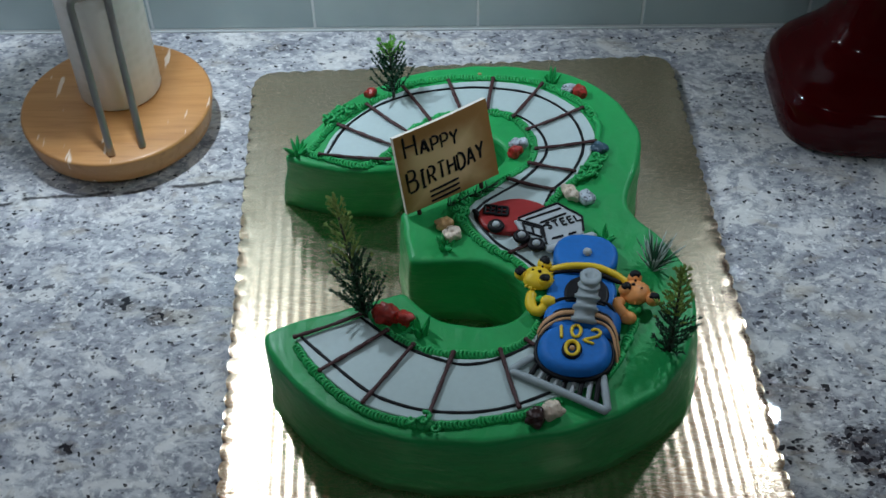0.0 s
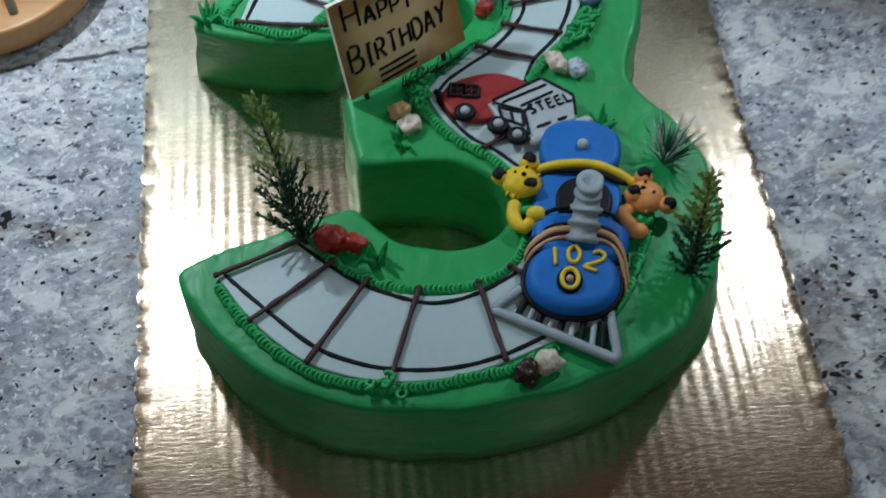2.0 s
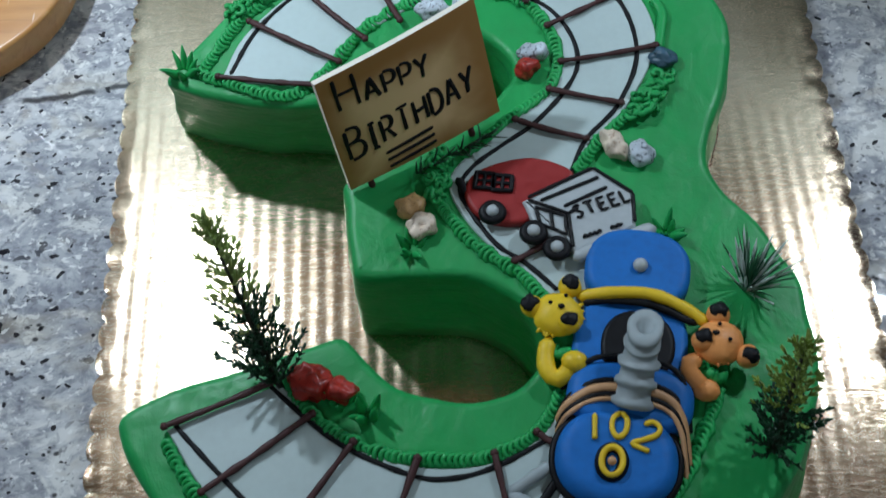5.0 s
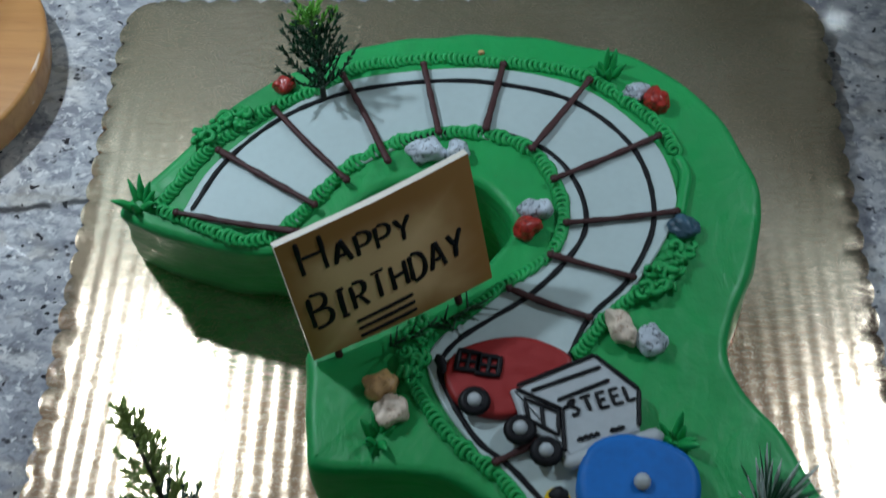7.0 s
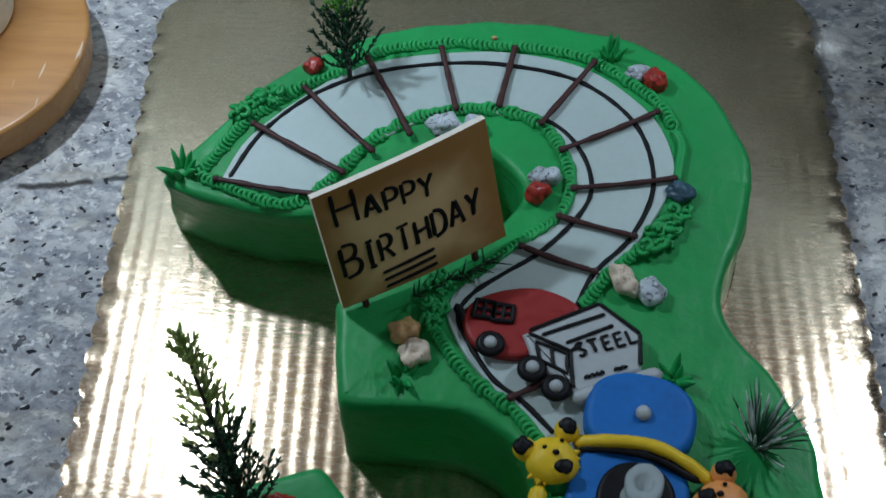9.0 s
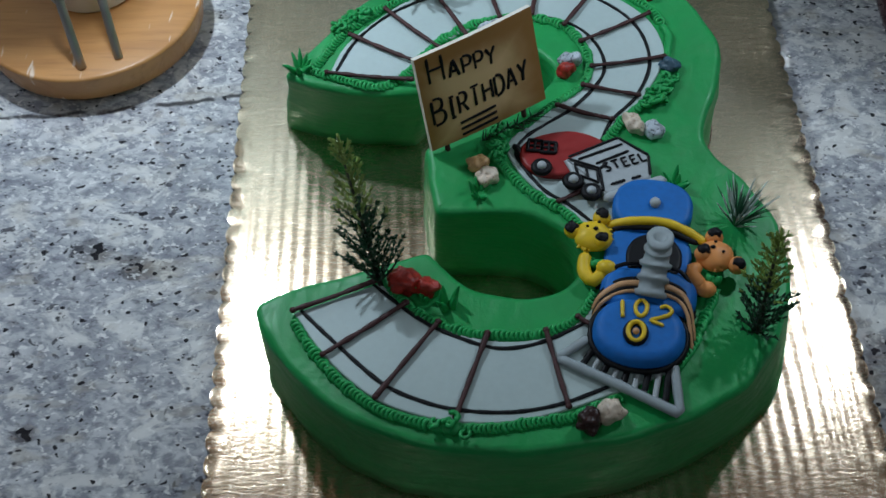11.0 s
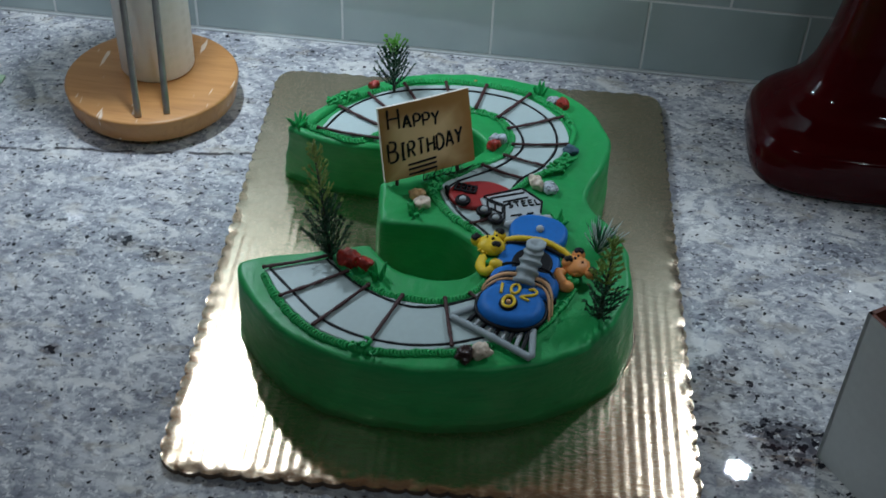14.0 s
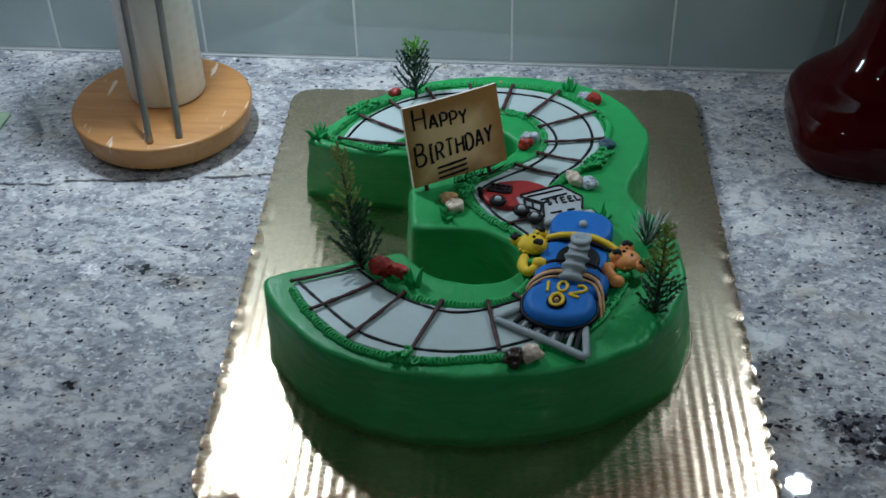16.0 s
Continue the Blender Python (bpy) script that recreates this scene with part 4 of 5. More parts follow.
# cowcatcher
tipR, tipL, backR, backL = Vector((0.1085, -0.1905, H + 0.0035)), Vector((0.0485, -0.158, H + 0.0035)), Vector((0.1075, -0.161, H + 0.0045)), Vector((0.066, -0.146, H + 0.0045))
bm = bmesh.new()
piped(bm, [tipL, tipL.lerp(tipR, 0.5) + Vector((0, 0, 0.0006)), tipR], 0.0029)
part("cowcatcher_bar", bm, GREY, engine, "grey piped icing bar")
for p, q in ((tipR, backR), (tipL, backL)):
    bm = bmesh.new()
    piped(bm, [p, q], 0.0026)
    part("cowcatcher_bar", bm, GREY, engine, "grey piped icing bar")
for k in range(5):
    f = 0.2 + 0.17 * k
    foot = tipL.lerp(tipR, f)
    head = backL.lerp(backR, 0.06 + 0.22 * k) + Vector((0, -0.004, 0))
    bm = bmesh.new()
    piped(bm, [foot + Vector((0, 0.002, -0.001)), head], 0.0019)
    part("cowcatcher_slot", bm, BLACK, engine, "black piped icing bar")
    if k < 4:
        bm = bmesh.new()
        piped(bm, [tipL.lerp(tipR, f + 0.085) + Vector((0, 0.001, -0.0015)), backL.lerp(backR, 0.17 + 0.22 * k) + Vector((0, -0.004, -0.001))], 0.0017)
        part("cowcatcher_bar", bm, PALE_GREY, engine, "pale grey piped icing bar")


def wheel(parent, x, y, r=0.0052):
    bm = bmesh.new()
    tube(bm, [(x + r * 0.78 * math.cos(a), y + r * 0.78 * math.sin(a), H + 0.0068) for a in (math.pi * k / 10 for k in range(20))], r * 0.42, 7, closed=True)
    blob(bm, (x, y, H + 0.0055), (r * 0.9, r * 0.9, 0.002), sub=2)
    w = part("wheel", bm, BLACK, parent, "black icing wheel")
    bm = bmesh.new()
    blob(bm, (x, y, H + 0.0085), (r * 0.56, r * 0.56, 0.0024), rough=0.1)
    part("hub", bm, PALE_GREY, w, "pale grey icing hub")


wagon = thing("toy_red_wagon", (0.053, -0.018, H), "red fondant train wagon with black windows and wheel", "toy train")
bm = bmesh.new()
slab(bm, spline([(x, y, 0) for x, y in ((0.0300, -0.0185), (0.036, -0.0085), (0.053, -0.0025), (0.067, -0.0035), (0.079, -0.0115), (0.070, -0.024), (0.058, -0.0355), (0.044, -0.036), (0.034, -0.030))], 6, True), H + 0.001, H + 0.0055, 0.002, 3)
part("body", bm, RED, wagon, "red fondant body")
for q in ((0.0355, -0.0135), (0.0435, -0.0150)):
    bm = bmesh.new()
    c = [Vector((q[0] + a, q[1] + b, H + 0.0062)) for a, b in ((0, 0.003), (0.0078, 0.002), (0.0072, -0.0055), (-0.0010, -0.0050))]
    c = [a.lerp(b, t / 4) for a, b in zip(c, c[1:] + c[:1]) for t in range(4)]
    tube(bm, c, 0.0012, 6, closed=True)
    piped(bm, [c[2], c[10]], 0.0009)
    piped(bm, [c[6], c[14]], 0.0009)
    part("window", bm, BLACK, wagon, "black piped window")
bm = bmesh.new()
piped(bm, spline([(0.0265, -0.0115, H + 0.0035), (0.029, -0.016, H + 0.0035), (0.031, -0.020, H + 0.0035)], 5), 0.0022)
part("coupling", bm, BLACK, wagon)
wheel(wagon, 0.0425, -0.0320)

car = thing("toy_steel_car", (0.083, -0.033, H), "pale grey fondant train car lettered in black icing", "toy train")
bm = bmesh.new()
slab(bm, even([Vector((x, y, 0)) for x, y in ((0.0555, -0.0265), (0.0870, -0.0090), (0.1040, -0.0230), (0.1045, -0.0400), (0.0780, -0.0530), (0.0740, -0.0480), (0.0610, -0.0400), (0.0555, -0.0265))], 0.0015), H + 0.001, H + 0.0072, 0.0018, 3)
part("body", bm, PALE_GREY, car, "pale grey fondant body")
for a, b in (((0.0580, -0.0250), (0.0870, -0.0100)), ((0.0870, -0.0100), (0.1040, -0.0235)), ((0.1040, -0.0235), (0.1040, -0.0385)), ((0.0635, -0.0268), (0.0895, -0.0150)), ((0.0735, -0.0300), (0.0930, -0.0202)),
             ((0.0580, -0.0262), (0.0755, -0.0335)), ((0.0755, -0.0335), (0.0770, -0.0505)), ((0.0755, -0.0335), (0.0800, -0.0305))):
    bm = bmesh.new()
    piped(bm, [Vector((*a, H + 0.0076)), Vector((*b, H + 0.0076))], 0.00085)
    part("line", bm, BLACK, car, "thin black piped line")
bm = bmesh.new()
c = [Vector((x, y, H + 0.0077)) for x, y in ((0.0612, -0.0300), (0.0742, -0.0348), (0.0745, -0.0440), (0.0632, -0.0385))]
tube(bm, [a.lerp(b, t / 3) for a, b in zip(c, c[1:] + c[:1]) for t in range(3)], 0.00085, 6, closed=True)
piped(bm, [c[0].lerp(c[1], 0.5), c[2].lerp(c[3], 0.5)], 0.0008)
part("window", bm, BLACK, car, "black piped window")
ex = (Vector((0.1035, -0.0262)) - Vector((0.0790, -0.0352))).normalized()
ey = Vector((-ex.y * 0.75 - 0.12, ex.x))
part("lettering", lettering("STEEL", lambda x, y: Vector((0.0790 + ex.x * x + ey.x * y, -0.0362 + ex.y * x + ey.y * y, H + 0.0078)), 0.0062, 0.0007, 0.26), BLACK, car, "hand-piped black letters reading STEEL")
for x0, x1 in ((0.0815, 0.0895), (0.0935, 0.0985)):
    bm = bmesh.new()
    piped(bm, [Vector((x0 + (x1 - x0) * t / 8, -0.0455 + 0.36 * (x0 + (x1 - x0) * t / 8 - 0.0815) + (0.0008 if t % 2 else -0.0006), H + 0.0077)) for t in range(9)], 0.0007)
    part("squiggle", bm, BLACK, car, "black piped squiggle")
bm = bmesh.new()
piped(bm, spline([(0.0765, -0.0545, H + 0.005), (0.092, -0.0490, H + 0.0065), (0.1130, -0.0405, H + 0.0060)], 8), 0.0033)
part("bumper", bm, PALE_GREY, car, "grey piped bumper")
wheel(car, 0.0602, -0.0425)
wheel(car, 0.0702, -0.0505)


def animal(name, head, ears, face, tufts, body_pts, coat, label):
    """A small figure of piped icing, kept as one plain mesh."""
    bm = bmesh.new()
    hx, hy, hz = head
    blob(bm, head, (0.0102, 0.0098, 0.0058), sub=3, rough=0.12, freq=200)
    rnd = random.Random(7)
    for a in tufts:
        for k in range(4):
            q = radians(a + rnd.uniform(-22, 22))
            p = Vector((hx + 0.0080 * math.cos(q), hy + 0.0076 * math.sin(q), hz))
            spike(bm, p, p + Vector((math.cos(q), math.sin(q), 0.1)) * rnd.uniform(0.002, 0.0046), 0.0017, 0.1)
    for x, y in ears:
        blob(bm, (hx + x, hy + y, hz), (0.0050, 0.0050, 0.0044), sub=3, rough=0.15)
        blob(bm, (hx + x * 1.06, hy + y * 1.06, hz + 0.0031), (0.0036, 0.0034, 0.0024), sub=3, rough=0.35, freq=420, mi=1)
    muzzle, mouth, nose, eye_a, eye_b = face
    blob(bm, (hx + muzzle[0], hy + muzzle[1], hz + 0.0026), (0.0050, 0.0047, 0.0042), sub=2)
    top = lambda x, y: hz + 0.0056 - 22.0 * (x * x + y * y)
    blob(bm, (hx + mouth[0], hy + mouth[1], top(*mouth) + 0.0012), (0.0036, 0.0032, 0.0017), sub=3, rough=0.35, freq=420, mi=1)
    blob(bm, (hx + nose[0], hy + nose[1], top(*nose) + 0.0006), (0.0016, 0.0013, 0.0010), sub=1, mi=1)
    for x, y in (eye_a, eye_b):
        blob(bm, (hx + x, hy + y, top(x, y) + 0.0003), (0.0010, 0.0010, 0.0008), sub=1, mi=1)
    piped(bm, spline(body_pts, 8), 0.0038, segs=9)
    blob(bm, body_pts[-1], (0.0058, 0.0050, 0.0045), sub=2, rough=0.15)
    solo(name, bm, [coat, BLACK], label, "cake topper", "animal figures on the cake")


animal("animal_figure", (0.0697, -0.0830, H + 0.0075), ((-0.0108, 0.0045), (0.0055, 0.0135)), ((0.0040, -0.0046), (0.0044, -0.0042), (0.0012, 0.0014), (-0.0032, 0.0036), (0.0034, 0.0072)), (10, 30, 215, 250),
       [(0.0660, -0.0920, H + 0.006), (0.0640, -0.1000, H + 0.005), (0.0652, -0.1075, H + 0.005), (0.0695, -0.1105, H + 0.0055), (0.0758, -0.1045, H + 0.008)],
       YELLOW, "yellow icing animal figure with black ears beside the engine")
animal("animal_figure", (0.1340, -0.0965, H + 0.0085), ((0.0012, 0.0125), (0.0112, -0.0064)), ((-0.0064, -0.0004), (-0.0062, 0.0004), (-0.0014, 0.0018), (0.0006, 0.0062), (0.0040, -0.0010)), (285,),
       [(0.1270, -0.1030, H + 0.007), (0.1210, -0.1060, H + 0.009), (0.1235, -0.1115, H + 0.007), (0.1280, -0.1155, H + 0.005)],
       ORANGE, "orange icing animal figure with black ears beside the engine")
for pts in ([(0.070, -0.098), (0.074, -0.099)], [(0.129, -0.107), (0.133, -0.110)]):
    part("icing_bush", curly_bush(pts, 4, 3, 0.0020, 0.002), GREEN_PIPED, cake, "green piped icing strands")

# ---- candy rocks ----
ROCKS = [("red", ROCK_RED, (-0.0545, 0.1205), (0.0050, 0.0044, 0.0042), 10), ("pale blue-grey", ROCK_GREY, (0.104, 0.125), (0.0055, 0.0045, 0.004), 30), ("red", ROCK_RED, (0.1125, 0.1195), (0.0055, 0.0068, 0.0055), 20),
         ("pale blue-grey", ROCK_GREY, (0.014, 0.0865), (0.0092, 0.0055, 0.005), 5), ("pale blue-grey", ROCK_GREY, (0.0275, 0.0865), (0.0055, 0.005, 0.005), 40), ("pale blue-grey", ROCK_GREY, (0.0615, 0.0585), (0.0065, 0.0052, 0.005), 10),
         ("red", ROCK_RED, (0.0590, 0.0495), (0.0063, 0.0048, 0.0048), 15), ("slate blue", ROCK_TEAL, (0.123, 0.0535), (0.0062, 0.0050, 0.0045), 0), ("cream", ROCK_WHITE, (0.0980, 0.0045), (0.0050, 0.0094, 0.0050), 32),
         ("white", ROCK_GREY, (0.1095, 0.0000), (0.0055, 0.0062, 0.0045), 0), ("tan", ROCK_TAN, (0.0060, -0.0255), (0.0068, 0.0058, 0.0045), 10), ("cream", ROCK_WHITE, (0.0110, -0.0370), (0.0072, 0.0062, 0.0055), 60),
         ("red", ROCK_RED, (-0.0330, -0.1105), (0.0105, 0.0078, 0.0060), -25), ("red", ROCK_RED, (-0.0200, -0.1145), (0.0070, 0.0058, 0.0055), 10), ("dark brown", ROCK_DARK, (0.0630, -0.1950), (0.0062, 0.0072, 0.0062), 10),
         ("cream", ROCK_WHITE, (0.0735, -0.1895), (0.0075, 0.0062, 0.0058), 20), ("tiny tan", ROCK_TAN, (0.0335, 0.1460), (0.0016, 0.0014, 0.0014), 0)]
for k, (word, mt, (x, y), s, turn) in enumerate(ROCKS):
    bm = bmesh.new()
    got = blob(bm, (x, y, H + s[2] * 0.72), s, (0, 0, turn), 4, 0.38, 210, seed=k * 1.7)
    heart = Vector((x, y, H + s[2] * 0.72))
    for v in got:
        p = v.co + Vector((k * 0.31, 0, 0))
        v.co = heart + (v.co - heart) * (1 - 0.09 * max(0.0, 0.22 - abs(noise.noise(p * 260))) / 0.22 + 0.03 * noise.noise(p * 700))
    solo("candy_rock", bm, mt, word + " candy rock pressed into the green icing", "rock", "candy rocks")

# ---- plastic trees ----


def conifer(name, base, tip, width, tiers, seed, top_colour, top_from, label, up=0.75, lower=0.1, taper=0.7, gaps=0.0):
    """A toy conifer: trunk, whorls of branches and short needles, paler towards the top."""
    rnd = random.Random(seed)
    tree = thing(name, base, label, "tree", "toy trees")
    base, tip = Vector(base), Vector(tip)
    axis = (tip - base)
    L = axis.length
    axis.normalize()
    sx = axis.cross(Vector((0, 1, 0.1))).normalized()
    sy = axis.cross(sx)
    bm = bmesh.new()
    tube(bm, [base - axis * 0.006, base.lerp(tip, 0.5), tip], lambda t: 0.0016 * (1 - 0.7 * t), 6)
    part("trunk", bm, TWIG, tree)
    def needle(bm, c, d, length, r, mi):
        e = c + d * length
        tube(bm, [c, c.lerp(e, 0.55), e], lambda t: r * (1 - 0.45 * t), 4, mi=mi)

    for k in range(tiers):
        f = lower + (1.0 - lower) * (k + 0.2) / tiers
        n = 6 if f < 0.55 else 5 if f < 0.85 else 4
        for j in range(n):
            a = 2 * math.pi * j / n + 2.4 * k + rnd.uniform(-0.35, 0.35)
            out = sx * math.cos(a) + sy * math.sin(a)
            if rnd.random() < gaps and f > 0.3:
                continue
            wl = width * (1 - f) ** taper * rnd.uniform(0.6, 1.1) + 0.0035
            p0 = base + axis * (L * f)
            d = (out + axis * (up + rnd.uniform(-0.2, 0.3))).normalized()
            p1 = p0 + d * wl
            fade = top_from + rnd.uniform(-0.13, 0.13)
            bm = bmesh.new()
            bend = p0.lerp(p1, 0.5) - axis * wl * 0.10
            tube(bm, spline([p0, bend, p1], 3), lambda t: 0.0007 * (1 - 0.5 * t), 4, mi=1 if f > fade else 0)
            side = d.cross(axis).normalized()
            over = side.cross(d)
            m = max(3, int(wl / 0.0026))
            for q in range(m):
                t = (q + 0.8) / m
                c = p0.lerp(bend, t * 2) if t < 0.5 else bend.lerp(p1, t * 2 - 1)
                pale = 1 if f + 0.22 * t > fade + 0.10 else 0
                for turn in (0.0, 3.1):
                    w = turn + q * 0.9 + rnd.uniform(-0.4, 0.4)
                    nd = (d * 0.95 + (side * math.cos(w) + over * math.sin(w)) * rnd.uniform(0.5, 0.85) + axis * 0.15).normalized()
                    needle(bm, c, nd, rnd.uniform(0.0019, 0.0036), 0.00062, pale)
            needle(bm, p1, d, 0.0026, 0.0007, 1 if f + 0.2 > fade else 0)
            part("branch", bm, [NEEDLE, top_colour], tree, smooth=False)
    bm = bmesh.new()
    for q in range(26):
        nd = (axis + sx * rnd.uniform(-0.8, 0.8) + sy * rnd.uniform(-0.8, 0.8)).normalized()
        needle(bm, base + axis * L * rnd.uniform(0.88, 1.0), nd, 0.0042, 0.0007, 0)
    part("crown_tip", bm, top_colour, tree, "paler plastic tip", smooth=False)


conifer("toy_tree", (-0.0455, -0.1115, H), (-0.0640, -0.0760, 0.1530), 0.0235, 18, 3, NEEDLE_TIP, 0.52, "tall dark green plastic conifer with yellow-green tip", 1.05, 0.03, 0.80, 0.30)
conifer("toy_tree", (-0.0350, 0.1140, H), (-0.0375, 0.1270, 0.1195), 0.0235, 8, 5, NEEDLE_BRIGHT, 0.80, "bushy dark green plastic conifer with bright green top", 1.10, 0.14, 0.40)
conifer("toy_tree", (0.1530, -0.1400, H - 0.002), (0.1575, -0.1180, 0.1290), 0.0172, 14, 8, NEEDLE_LIME, 0.48, "dark green plastic conifer with lime tip at cake edge", 0.65, 0.03, 0.85, 0.05)

rnd = random.Random(12)
bm = bmesh.new()
for k in range(30):
    a = 2 * math.pi * k / 30 + rnd.uniform(-0.08, 0.08)
    d = Vector((math.cos(a), math.sin(a), 0))
    o = Vector((0.1495, -0.068, H - 0.0009))
    far = rnd.uniform(0.012, 0.024) * (0.55 if d.x > 0.3 else 1.0)
    piped(bm, [o + d * 0.003, o + d * far * 0.5 + Vector((0, 0, 0.0002)), o + d * far - Vector((0, 0, 0.0008))], 0.0013, seed=k)
part("pulled_icing", bm, GREEN, cake, "green icing pulled outward round the grass clump")
clump = thing("toy_grass_clump", (0.1495, -0.068, H), "spiky dark green and white plastic grass clump", "plant")
rnd = random.Random(4)
for mt, n, lab in ((BLADE, 66, "dark green blade"), (FROST, 26, "frosted white blade")):
    for k in range(n):
        bm = bmesh.new()
        a, s = rnd.uniform(0, 6.28), rnd.uniform(0.1, 0.95)
        d = Vector((math.cos(a) * s + 0.2, math.sin(a) * s + 0.15, 1.0)).normalized() * rnd.uniform(0.019, 0.033)
        o = Vector((0.1495, -0.068, H - 0.002))
        if mt is FROST:
            side = d.cross(Vector((0.3, 1, 0.2))).normalized()
            rows = [(0.30, 0.0005), (0.55, 0.0008), (0.80, 0.0006), (1.0, 0.0001)]
            ring = [[bm.verts.new(o + d * t + side * w * g + d.cross(side).normalized() * 0.0003 * h) for g, h in ((-1, 0), (0, 1), (1, 0), (0, -1))] for t, w in rows]
            for A, B in zip(ring, ring[1:]):
                for q in range(4):
                    bm.faces.new((A[q], A[(q + 1) % 4], B[(q + 1) % 4], B[q]))
            bm.faces.new(ring[0][::-1])
            bm.faces.new(ring[-1])
            tube(bm, [o, o + d * 0.4], 0.0006, 4)
        else:
            spike(bm, o, o + d, 0.0006, 0.3, segs=4)
        part("blade", bm, mt, clump, lab)
sprig = thing("toy_sprig", (0.028, 0.000, H), "dark green plastic needle sprig lying below the sign", "plant")
bm = bmesh.new()
for k in range(44):
    t = rnd.uniform(0, 1)
    c = Vector((0.008, -0.010, H + 0.005)).lerp(Vector((0.040, 0.010, H + 0.005)), t)
    d = Vector((rnd.uniform(-0.2, 1.0), rnd.uniform(-0.5, 0.5), rnd.uniform(-0.1, 0.6))).normalized() * rnd.uniform(0.005, 0.011)
    tube(bm, [c, c + d], lambda q: 0.0006 * (1 - 0.6 * q), 4)
part("foliage", bm, NEEDLE, sprig)

# ---- lettered plaque ----
sTL, sTR, sBL, sBR = Vector((-0.0305, -0.003, 0.1385)), Vector((0.0370, 0.0412, 0.1360)), Vector((-0.0195, -0.0195, 0.0790)), Vector((0.0445, 0.0255, 0.0785))
plaque = thing("birthday_plaque", (0.0125, 0.003, H), "tan airbrushed plaque with black piped birthday greeting on cake", "sign")
sn = (sTR - sTL).cross(sBL - sTL).normalized()
if sn.y > 0:
    sn = -sn


def on_plaque(u, v, out=0.0):
    p = sBL.lerp(sBR, u).lerp(sTL.lerp(sTR, u), v)
    return p + sn * (out - 0.0025 * (2 * u - 1) * (2 * v - 1) + 0.0016 * math.sin(u * 3.0))


bm = bmesh.new()
uvl = bm.loops.layers.uv.new("UVMap")
NX, NY = 24, 18
F = [[bm.verts.new(on_plaque(i / NX, j / NY)) for i in range(NX + 1)] for j in range(NY + 1)]
B = [[bm.verts.new(on_plaque(i / NX, j / NY, -0.0034)) for i in range(NX + 1)] for j in range(NY + 1)]
for j in range(NY):
    for i in range(NX):
        f = bm.faces.new((F[j][i], F[j][i + 1], F[j + 1][i + 1], F[j + 1][i]))
        for l, (a, b) in zip(f.loops, ((i, j), (i + 1, j), (i + 1, j + 1), (i, j + 1))):
            l[uvl].uv = (a / NX, b / NY)
        bm.faces.new((B[j][i], B[j + 1][i], B[j + 1][i + 1], B[j][i + 1])).material_index = 1
loop = lambda G: G[0][:-1] + [r[-1] for r in G[:-1]] + G[-1][:0:-1] + [r[0] for r in G[:0:-1]]
fl, bl = loop(F), loop(B)
for k in range(len(fl)):
    q = (k + 1) % len(fl)
    bm.faces.new((fl[q], fl[k], bl[k], bl[q])).material_index = 1
bmesh.ops.recalc_face_normals(bm, faces=bm.faces[:])
part("panel", bm, [SIGN, SIGN_EDGE], plaque, "tan airbrushed panel with white edge", smooth=False)
SW, SH = (sTR - sTL).length, (sTL - sBL).length


def written(x0, y0, slope):
    return lambda x, y: on_plaque(x0 + x / SW, y0 + y / SH + slope * x / SW, -0.0009)


part("lettering", lettering("HAPPY", written(0.080, 0.690, -0.130), 0.0116, 0.00150, 0.22, 1.55, wide=0.82), BLACK, plaque, "hand-piped black letters reading HAPPY")
part("lettering", lettering("BIRTHDAY", written(0.055, 0.250, 0.05), 0.0140, 0.00155, 0.20, 1.26, wide=0.68), BLACK, plaque, "hand-piped black letters reading BIRTHDAY")
bm = bmesh.new()
for y in (0.040, 0.105, 0.170):
    piped(bm, [on_plaque(0.25 + 0.33 * t / 12, y + 0.02 * t / 12, -0.0009) for t in range(13)], 0.00155)
part("bar", bm, BLACK, plaque, "plain black icing bars")
for u in (0.13, 0.80):
    bm = bmesh.new()
    p = on_plaque(u, 0.1, -0.0017)
    q = on_plaque(u, -0.12, -0.0017)
    tube(bm, [p, q, Vector((q.x, q.y, H - 0.008))], 0.0016, 8)
    part("stick", bm, BROWN, plaque, "brown stick")

# ---- paper towel holder ----
HC = (-0.2768, 0.1700)
holder = thing("paper_towel_holder", (*HC, 0), "round wooden paper towel holder with steel wire arm", "holder")
bm = bmesh.new()
lathe(bm, HC, [(0.0755, 0.0068), (0.0772, 0.0078), (0.0780, 0.0100), (0.0812, 0.0278), (0.0810, 0.0290), (0.0802, 0.0299), (0.0788, 0.0304)], 96)
part("base", bm, BEECH, holder, "varnished light wood disc")
for k in range(3):
    bm = bmesh.new()
    q = (HC[0] + 0.055 * math.cos(1 + k * 2.094), HC[1] + 0.055 * math.sin(1 + k * 2.094))
    lathe(bm, q, [(0.007, 0.0002), (0.0078, 0.002), (0.0078, 0.0072)], 20)
    part("foot", bm, BLACK, holder, "round dark rubber foot")
ra, rb = Vector((-0.2675, 0.1005, 0.0305)), Vector((-0.2440, 0.1105, 0.0305))
top = [Vector((-0.285, 0.1480, 0.149)), Vector((-0.258, 0.1580, 0.149))]
across = (top[1] - top[0]).normalized()
rise = [(t - f).normalized() for t, f in zip(top, (ra, rb))]
arc = even([ra, top[0] - rise[0] * 0.008], 0.01) + spline([top[0] - rise[0] * 0.006, top[0] - rise[0] * 0.0018 + across * 0.0018, top[0] + across * 0.006,
                                                           top[1] - across * 0.006, top[1] - rise[1] * 0.0018 - across * 0.0018, top[1] - rise[1] * 0.006], 5) + even([top[1] - rise[1] * 0.008, rb], 0.01) + [rb]
bm = bmesh.new()
tube(bm, arc, 0.0031, 10)
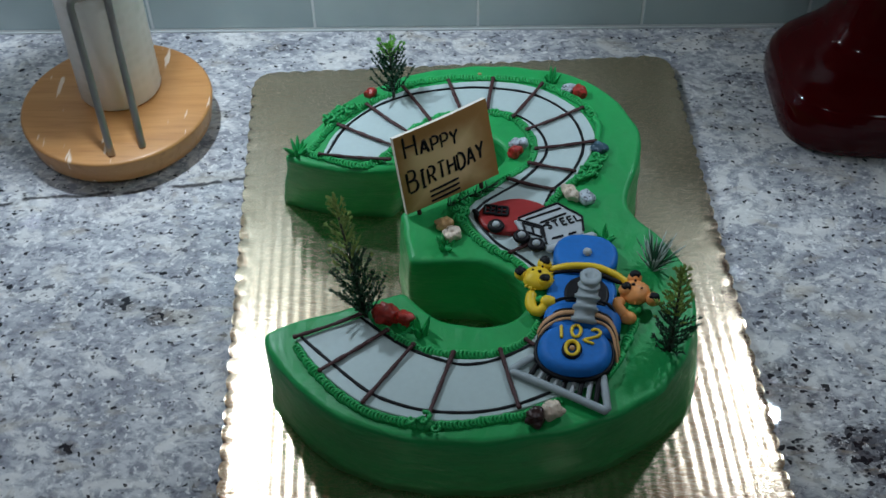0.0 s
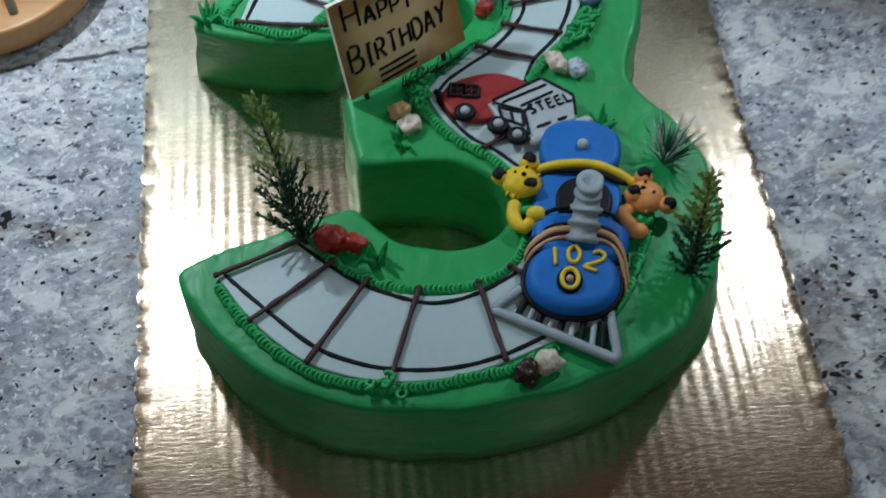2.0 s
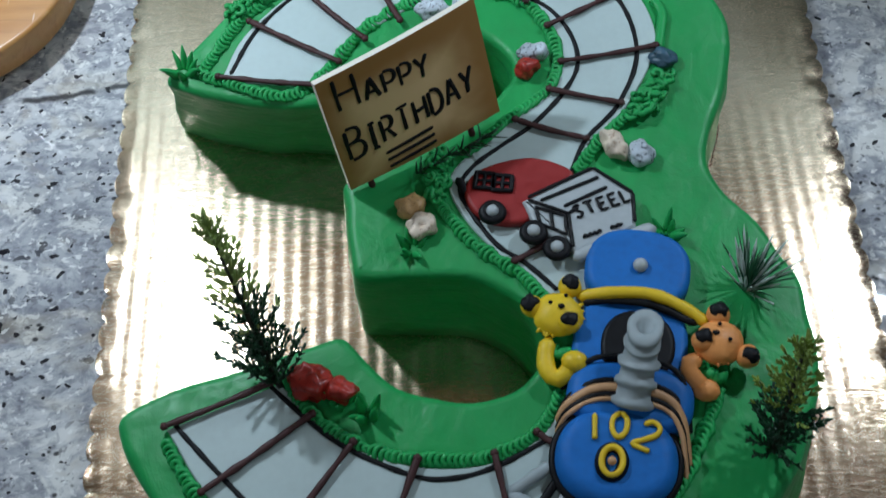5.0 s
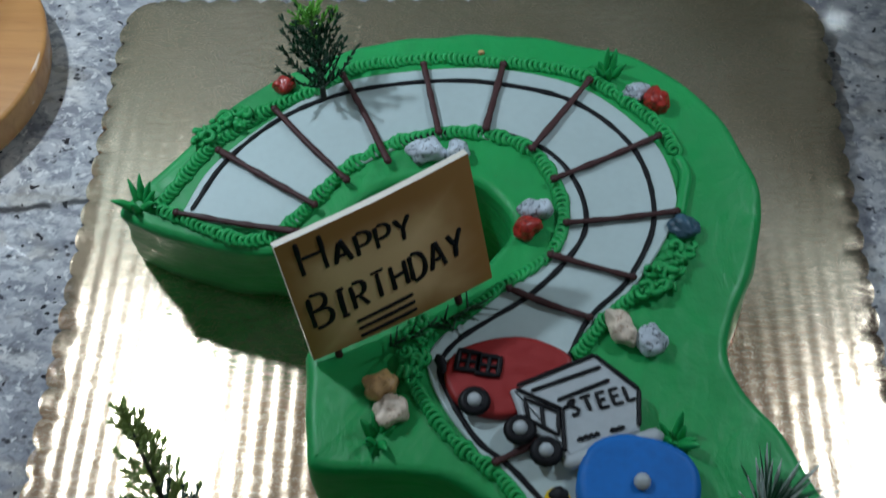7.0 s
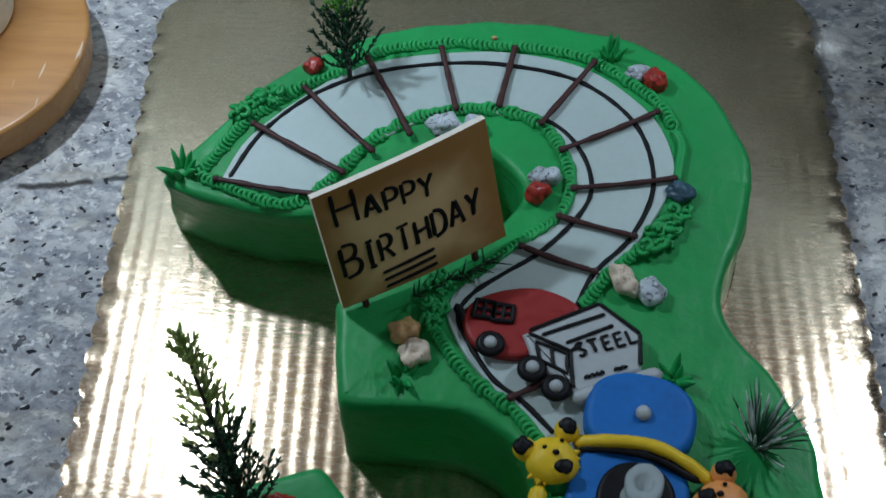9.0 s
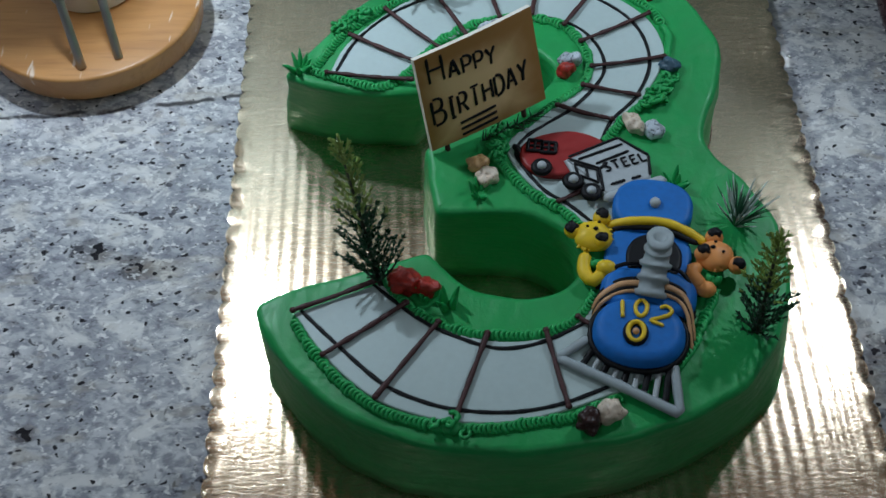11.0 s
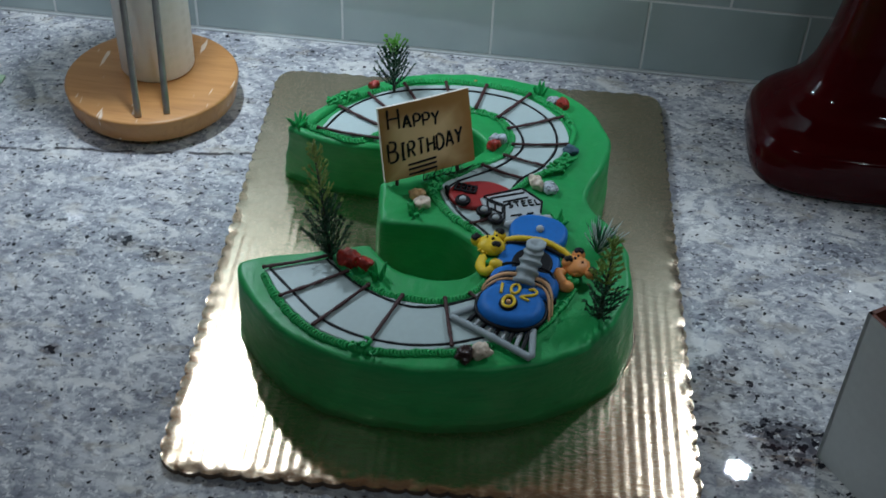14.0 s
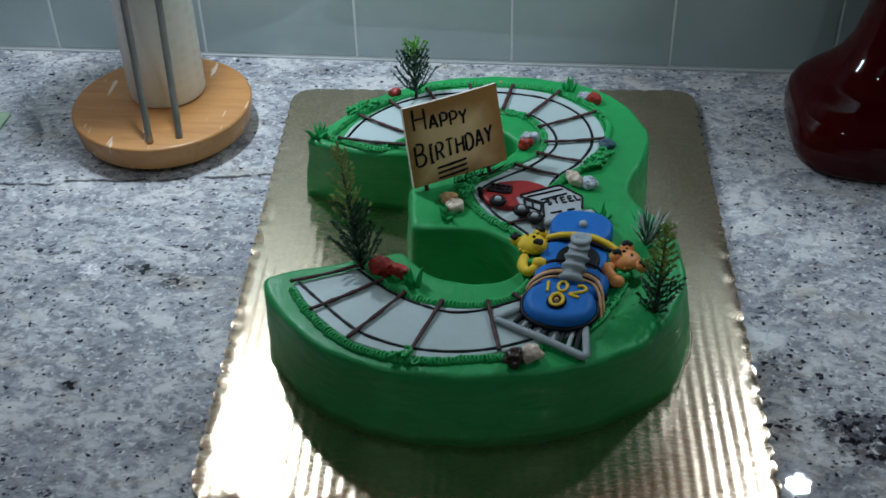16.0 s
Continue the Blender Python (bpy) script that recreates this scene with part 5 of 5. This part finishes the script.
part("wire_arm", bm, STEEL, holder, "grey steel wire loop")
bm = bmesh.new()
tube(bm, [(-0.2765, 0.1885, 0.030), (-0.2765, 0.1885, 0.32)], 0.006, 12)
part("post", bm, BEECH, holder)
RC = (-0.2765, 0.1885)
towel = thing("paper_towel_roll", (*RC, 0.0305), "white quilted paper towel roll on the wooden holder", "paper towel")
bm = bmesh.new()
lathe(bm, RC, [(0.0205, 0.0322), (0.0335, 0.0312), (0.0347, 0.033), (0.0350, 0.16), (0.0352, 0.300), (0.034, 0.302), (0.0205, 0.302)], 56)
part("paper", bm, PAPER, towel)
bm = bmesh.new()
lathe(bm, RC, [(0.0195, 0.0310), (0.0203, 0.0312), (0.0203, 0.3028), (0.0195, 0.303)], 40)
part("core_tube", bm, TAN, towel, "brown cardboard core")

# ---- stand mixer foot and column ----
mixer = thing("stand_mixer", (0.42, 0.215, 0), "glossy dark red enamel stand mixer on granite", "mixer")


def oval(cx, cy, rx, ry, z, n=64, power=2.6):
    out = []
    for k in range(n):
        a = 2 * math.pi * k / n
        c, s = math.cos(a), math.sin(a)
        out.append((cx + rx * math.copysign(abs(c) ** (2 / power), c), cy + ry * math.copysign(abs(s) ** (2 / power), s), z))
    return out


def loft(bm, loops):
    rings = [[bm.verts.new(p) for p in l] for l in loops]
    n = len(rings[0])
    for A, B in zip(rings, rings[1:]):
        for k in range(n):
            bm.faces.new((A[k], A[(k + 1) % n], B[(k + 1) % n], B[k]))
    bm.faces.new(rings[0][::-1])
    bm.faces.new(rings[-1])


MIXER = [(left, ry, cx, cy, z) for left, ry, cx, cy, z in (
    (0.295, 0.072, 0.430, 0.194, 0.001), (0.289, 0.077, 0.430, 0.194, 0.006), (0.286, 0.0795, 0.430, 0.194, 0.014), (0.285, 0.0805, 0.430, 0.194, 0.026), (0.2865, 0.0795, 0.430, 0.194, 0.038),
    (0.291, 0.076, 0.431, 0.195, 0.047), (0.300, 0.069, 0.433, 0.199, 0.054), (0.313, 0.057, 0.437, 0.208, 0.061), (0.325, 0.052, 0.441, 0.212, 0.071), (0.334, 0.049, 0.445, 0.215, 0.086),
    (0.343, 0.047, 0.450, 0.218, 0.115), (0.349, 0.046, 0.454, 0.220, 0.150), (0.358, 0.045, 0.460, 0.222, 0.270))]
bm = bmesh.new()
loops = []
for k in range(len(MIXER) - 1):
    for j in range(4):
        left, ry, cx, cy, z = (p + (q - p) * j / 4 for p, q in zip(MIXER[k], MIXER[k + 1]))
        loops.append(oval(cx, cy, cx - left, ry, z, 96, 4.4 - min(1.8, z * 20)))
loft(bm, loops)
part("foot_and_column", bm, ENAMEL, mixer)
bm = bmesh.new()
loft(bm, [oval(0.46, 0.225, rx, ry, z) for rx, ry, z in ((0.060, 0.050, 0.272), (0.125, 0.058, 0.285), (0.150, 0.066, 0.310), (0.155, 0.068, 0.340), (0.145, 0.064, 0.375), (0.110, 0.050, 0.400))])
part("motor_head", bm, ENAMEL, mixer)

# ---- pot on a cloth ----
PC = (-0.520, 0.122)
bm = bmesh.new()
G = [[None] * 31 for _ in range(31)]
for j in range(31):
    for i in range(31):
        p = Vector((-0.140 + i / 30 * 0.228, -0.090 + j / 30 * 0.150, 0))
        G[j][i] = bm.verts.new((PC[0] + p.x + 0.004 * noise.noise((i * 0.3, j * 0.3, 0)), PC[1] + p.y, 0.0022 + 0.0012 * noise.noise((i * 0.35, j * 0.35, 4))))
for j in range(30):
    for i in range(30):
        bm.faces.new((G[j][i], G[j][i + 1], G[j + 1][i + 1], G[j + 1][i]))
ext = bmesh.ops.extrude_face_region(bm, geom=bm.faces[:])
for v in ext["geom"]:
    if isinstance(v, bmesh.types.BMVert):
        v.co.z += 0.0018
solo("dish_cloth", bm, CLOTH, "green and white woven cloth under the dark pot", "cloth")
pot = thing("saucepan", (*PC, 0.005), "dark grey metal pot standing on a green cloth", "pot")
bm = bmesh.new()
lathe(bm, PC, [(0.080, 0.0055), (0.092, 0.009), (0.0965, 0.018), (0.098, 0.05), (0.0975, 0.0855), (0.0950, 0.0855), (0.0940, 0.030), (0.088, 0.016), (0.06, 0.014)])
part("body", bm, POT, pot)
bm = bmesh.new()
tube(bm, [(PC[0] + 0.0965 * math.cos(a), PC[1] + 0.0965 * math.sin(a), 0.0872) for a in (math.pi * k / 32 for k in range(64))], 0.0022, 8, closed=True)
part("rim", bm, POT, pot, "rolled dark metal rim")

# ---- white box ----
CX, CY = Vector((0.57, -0.82, 0)).normalized(), Vector((0.82, 0.57, 0)).normalized()
C0, HB = Vector((0.318, -0.178, 0.0005)), 0.142
carton = thing("cardboard_box", (0.42, -0.18, 0), "open white cardboard box with brown inside", "box")
for name, o, d, L in (("side", C0, CX, 0.13), ("side", C0, CY, 0.20), ("side", C0 + CX * 0.13, CY, 0.20), ("side", C0 + CY * 0.20, CX, 0.13)):
    bm = bmesh.new()
    nrm = (CY if d is CX else CX) * 0.003
    inn = nrm if o == C0 else -nrm
    q = [o, o + d * L, o + d * L + inn, o + inn]
    lo, hi = [bm.verts.new(p) for p in q], [bm.verts.new(p + Vector((0, 0, HB))) for p in q]
    for k in range(4):
        bm.faces.new((lo[k], lo[(k + 1) % 4], hi[(k + 1) % 4], hi[k])).material_index = 1 if k == 2 else 0
    bm.faces.new(hi).material_index = 1
    bm.faces.new(lo[::-1])
    bmesh.ops.recalc_face_normals(bm, faces=bm.faces[:])
    part(name, bm, [CARD, CARD_IN], carton, smooth=False)
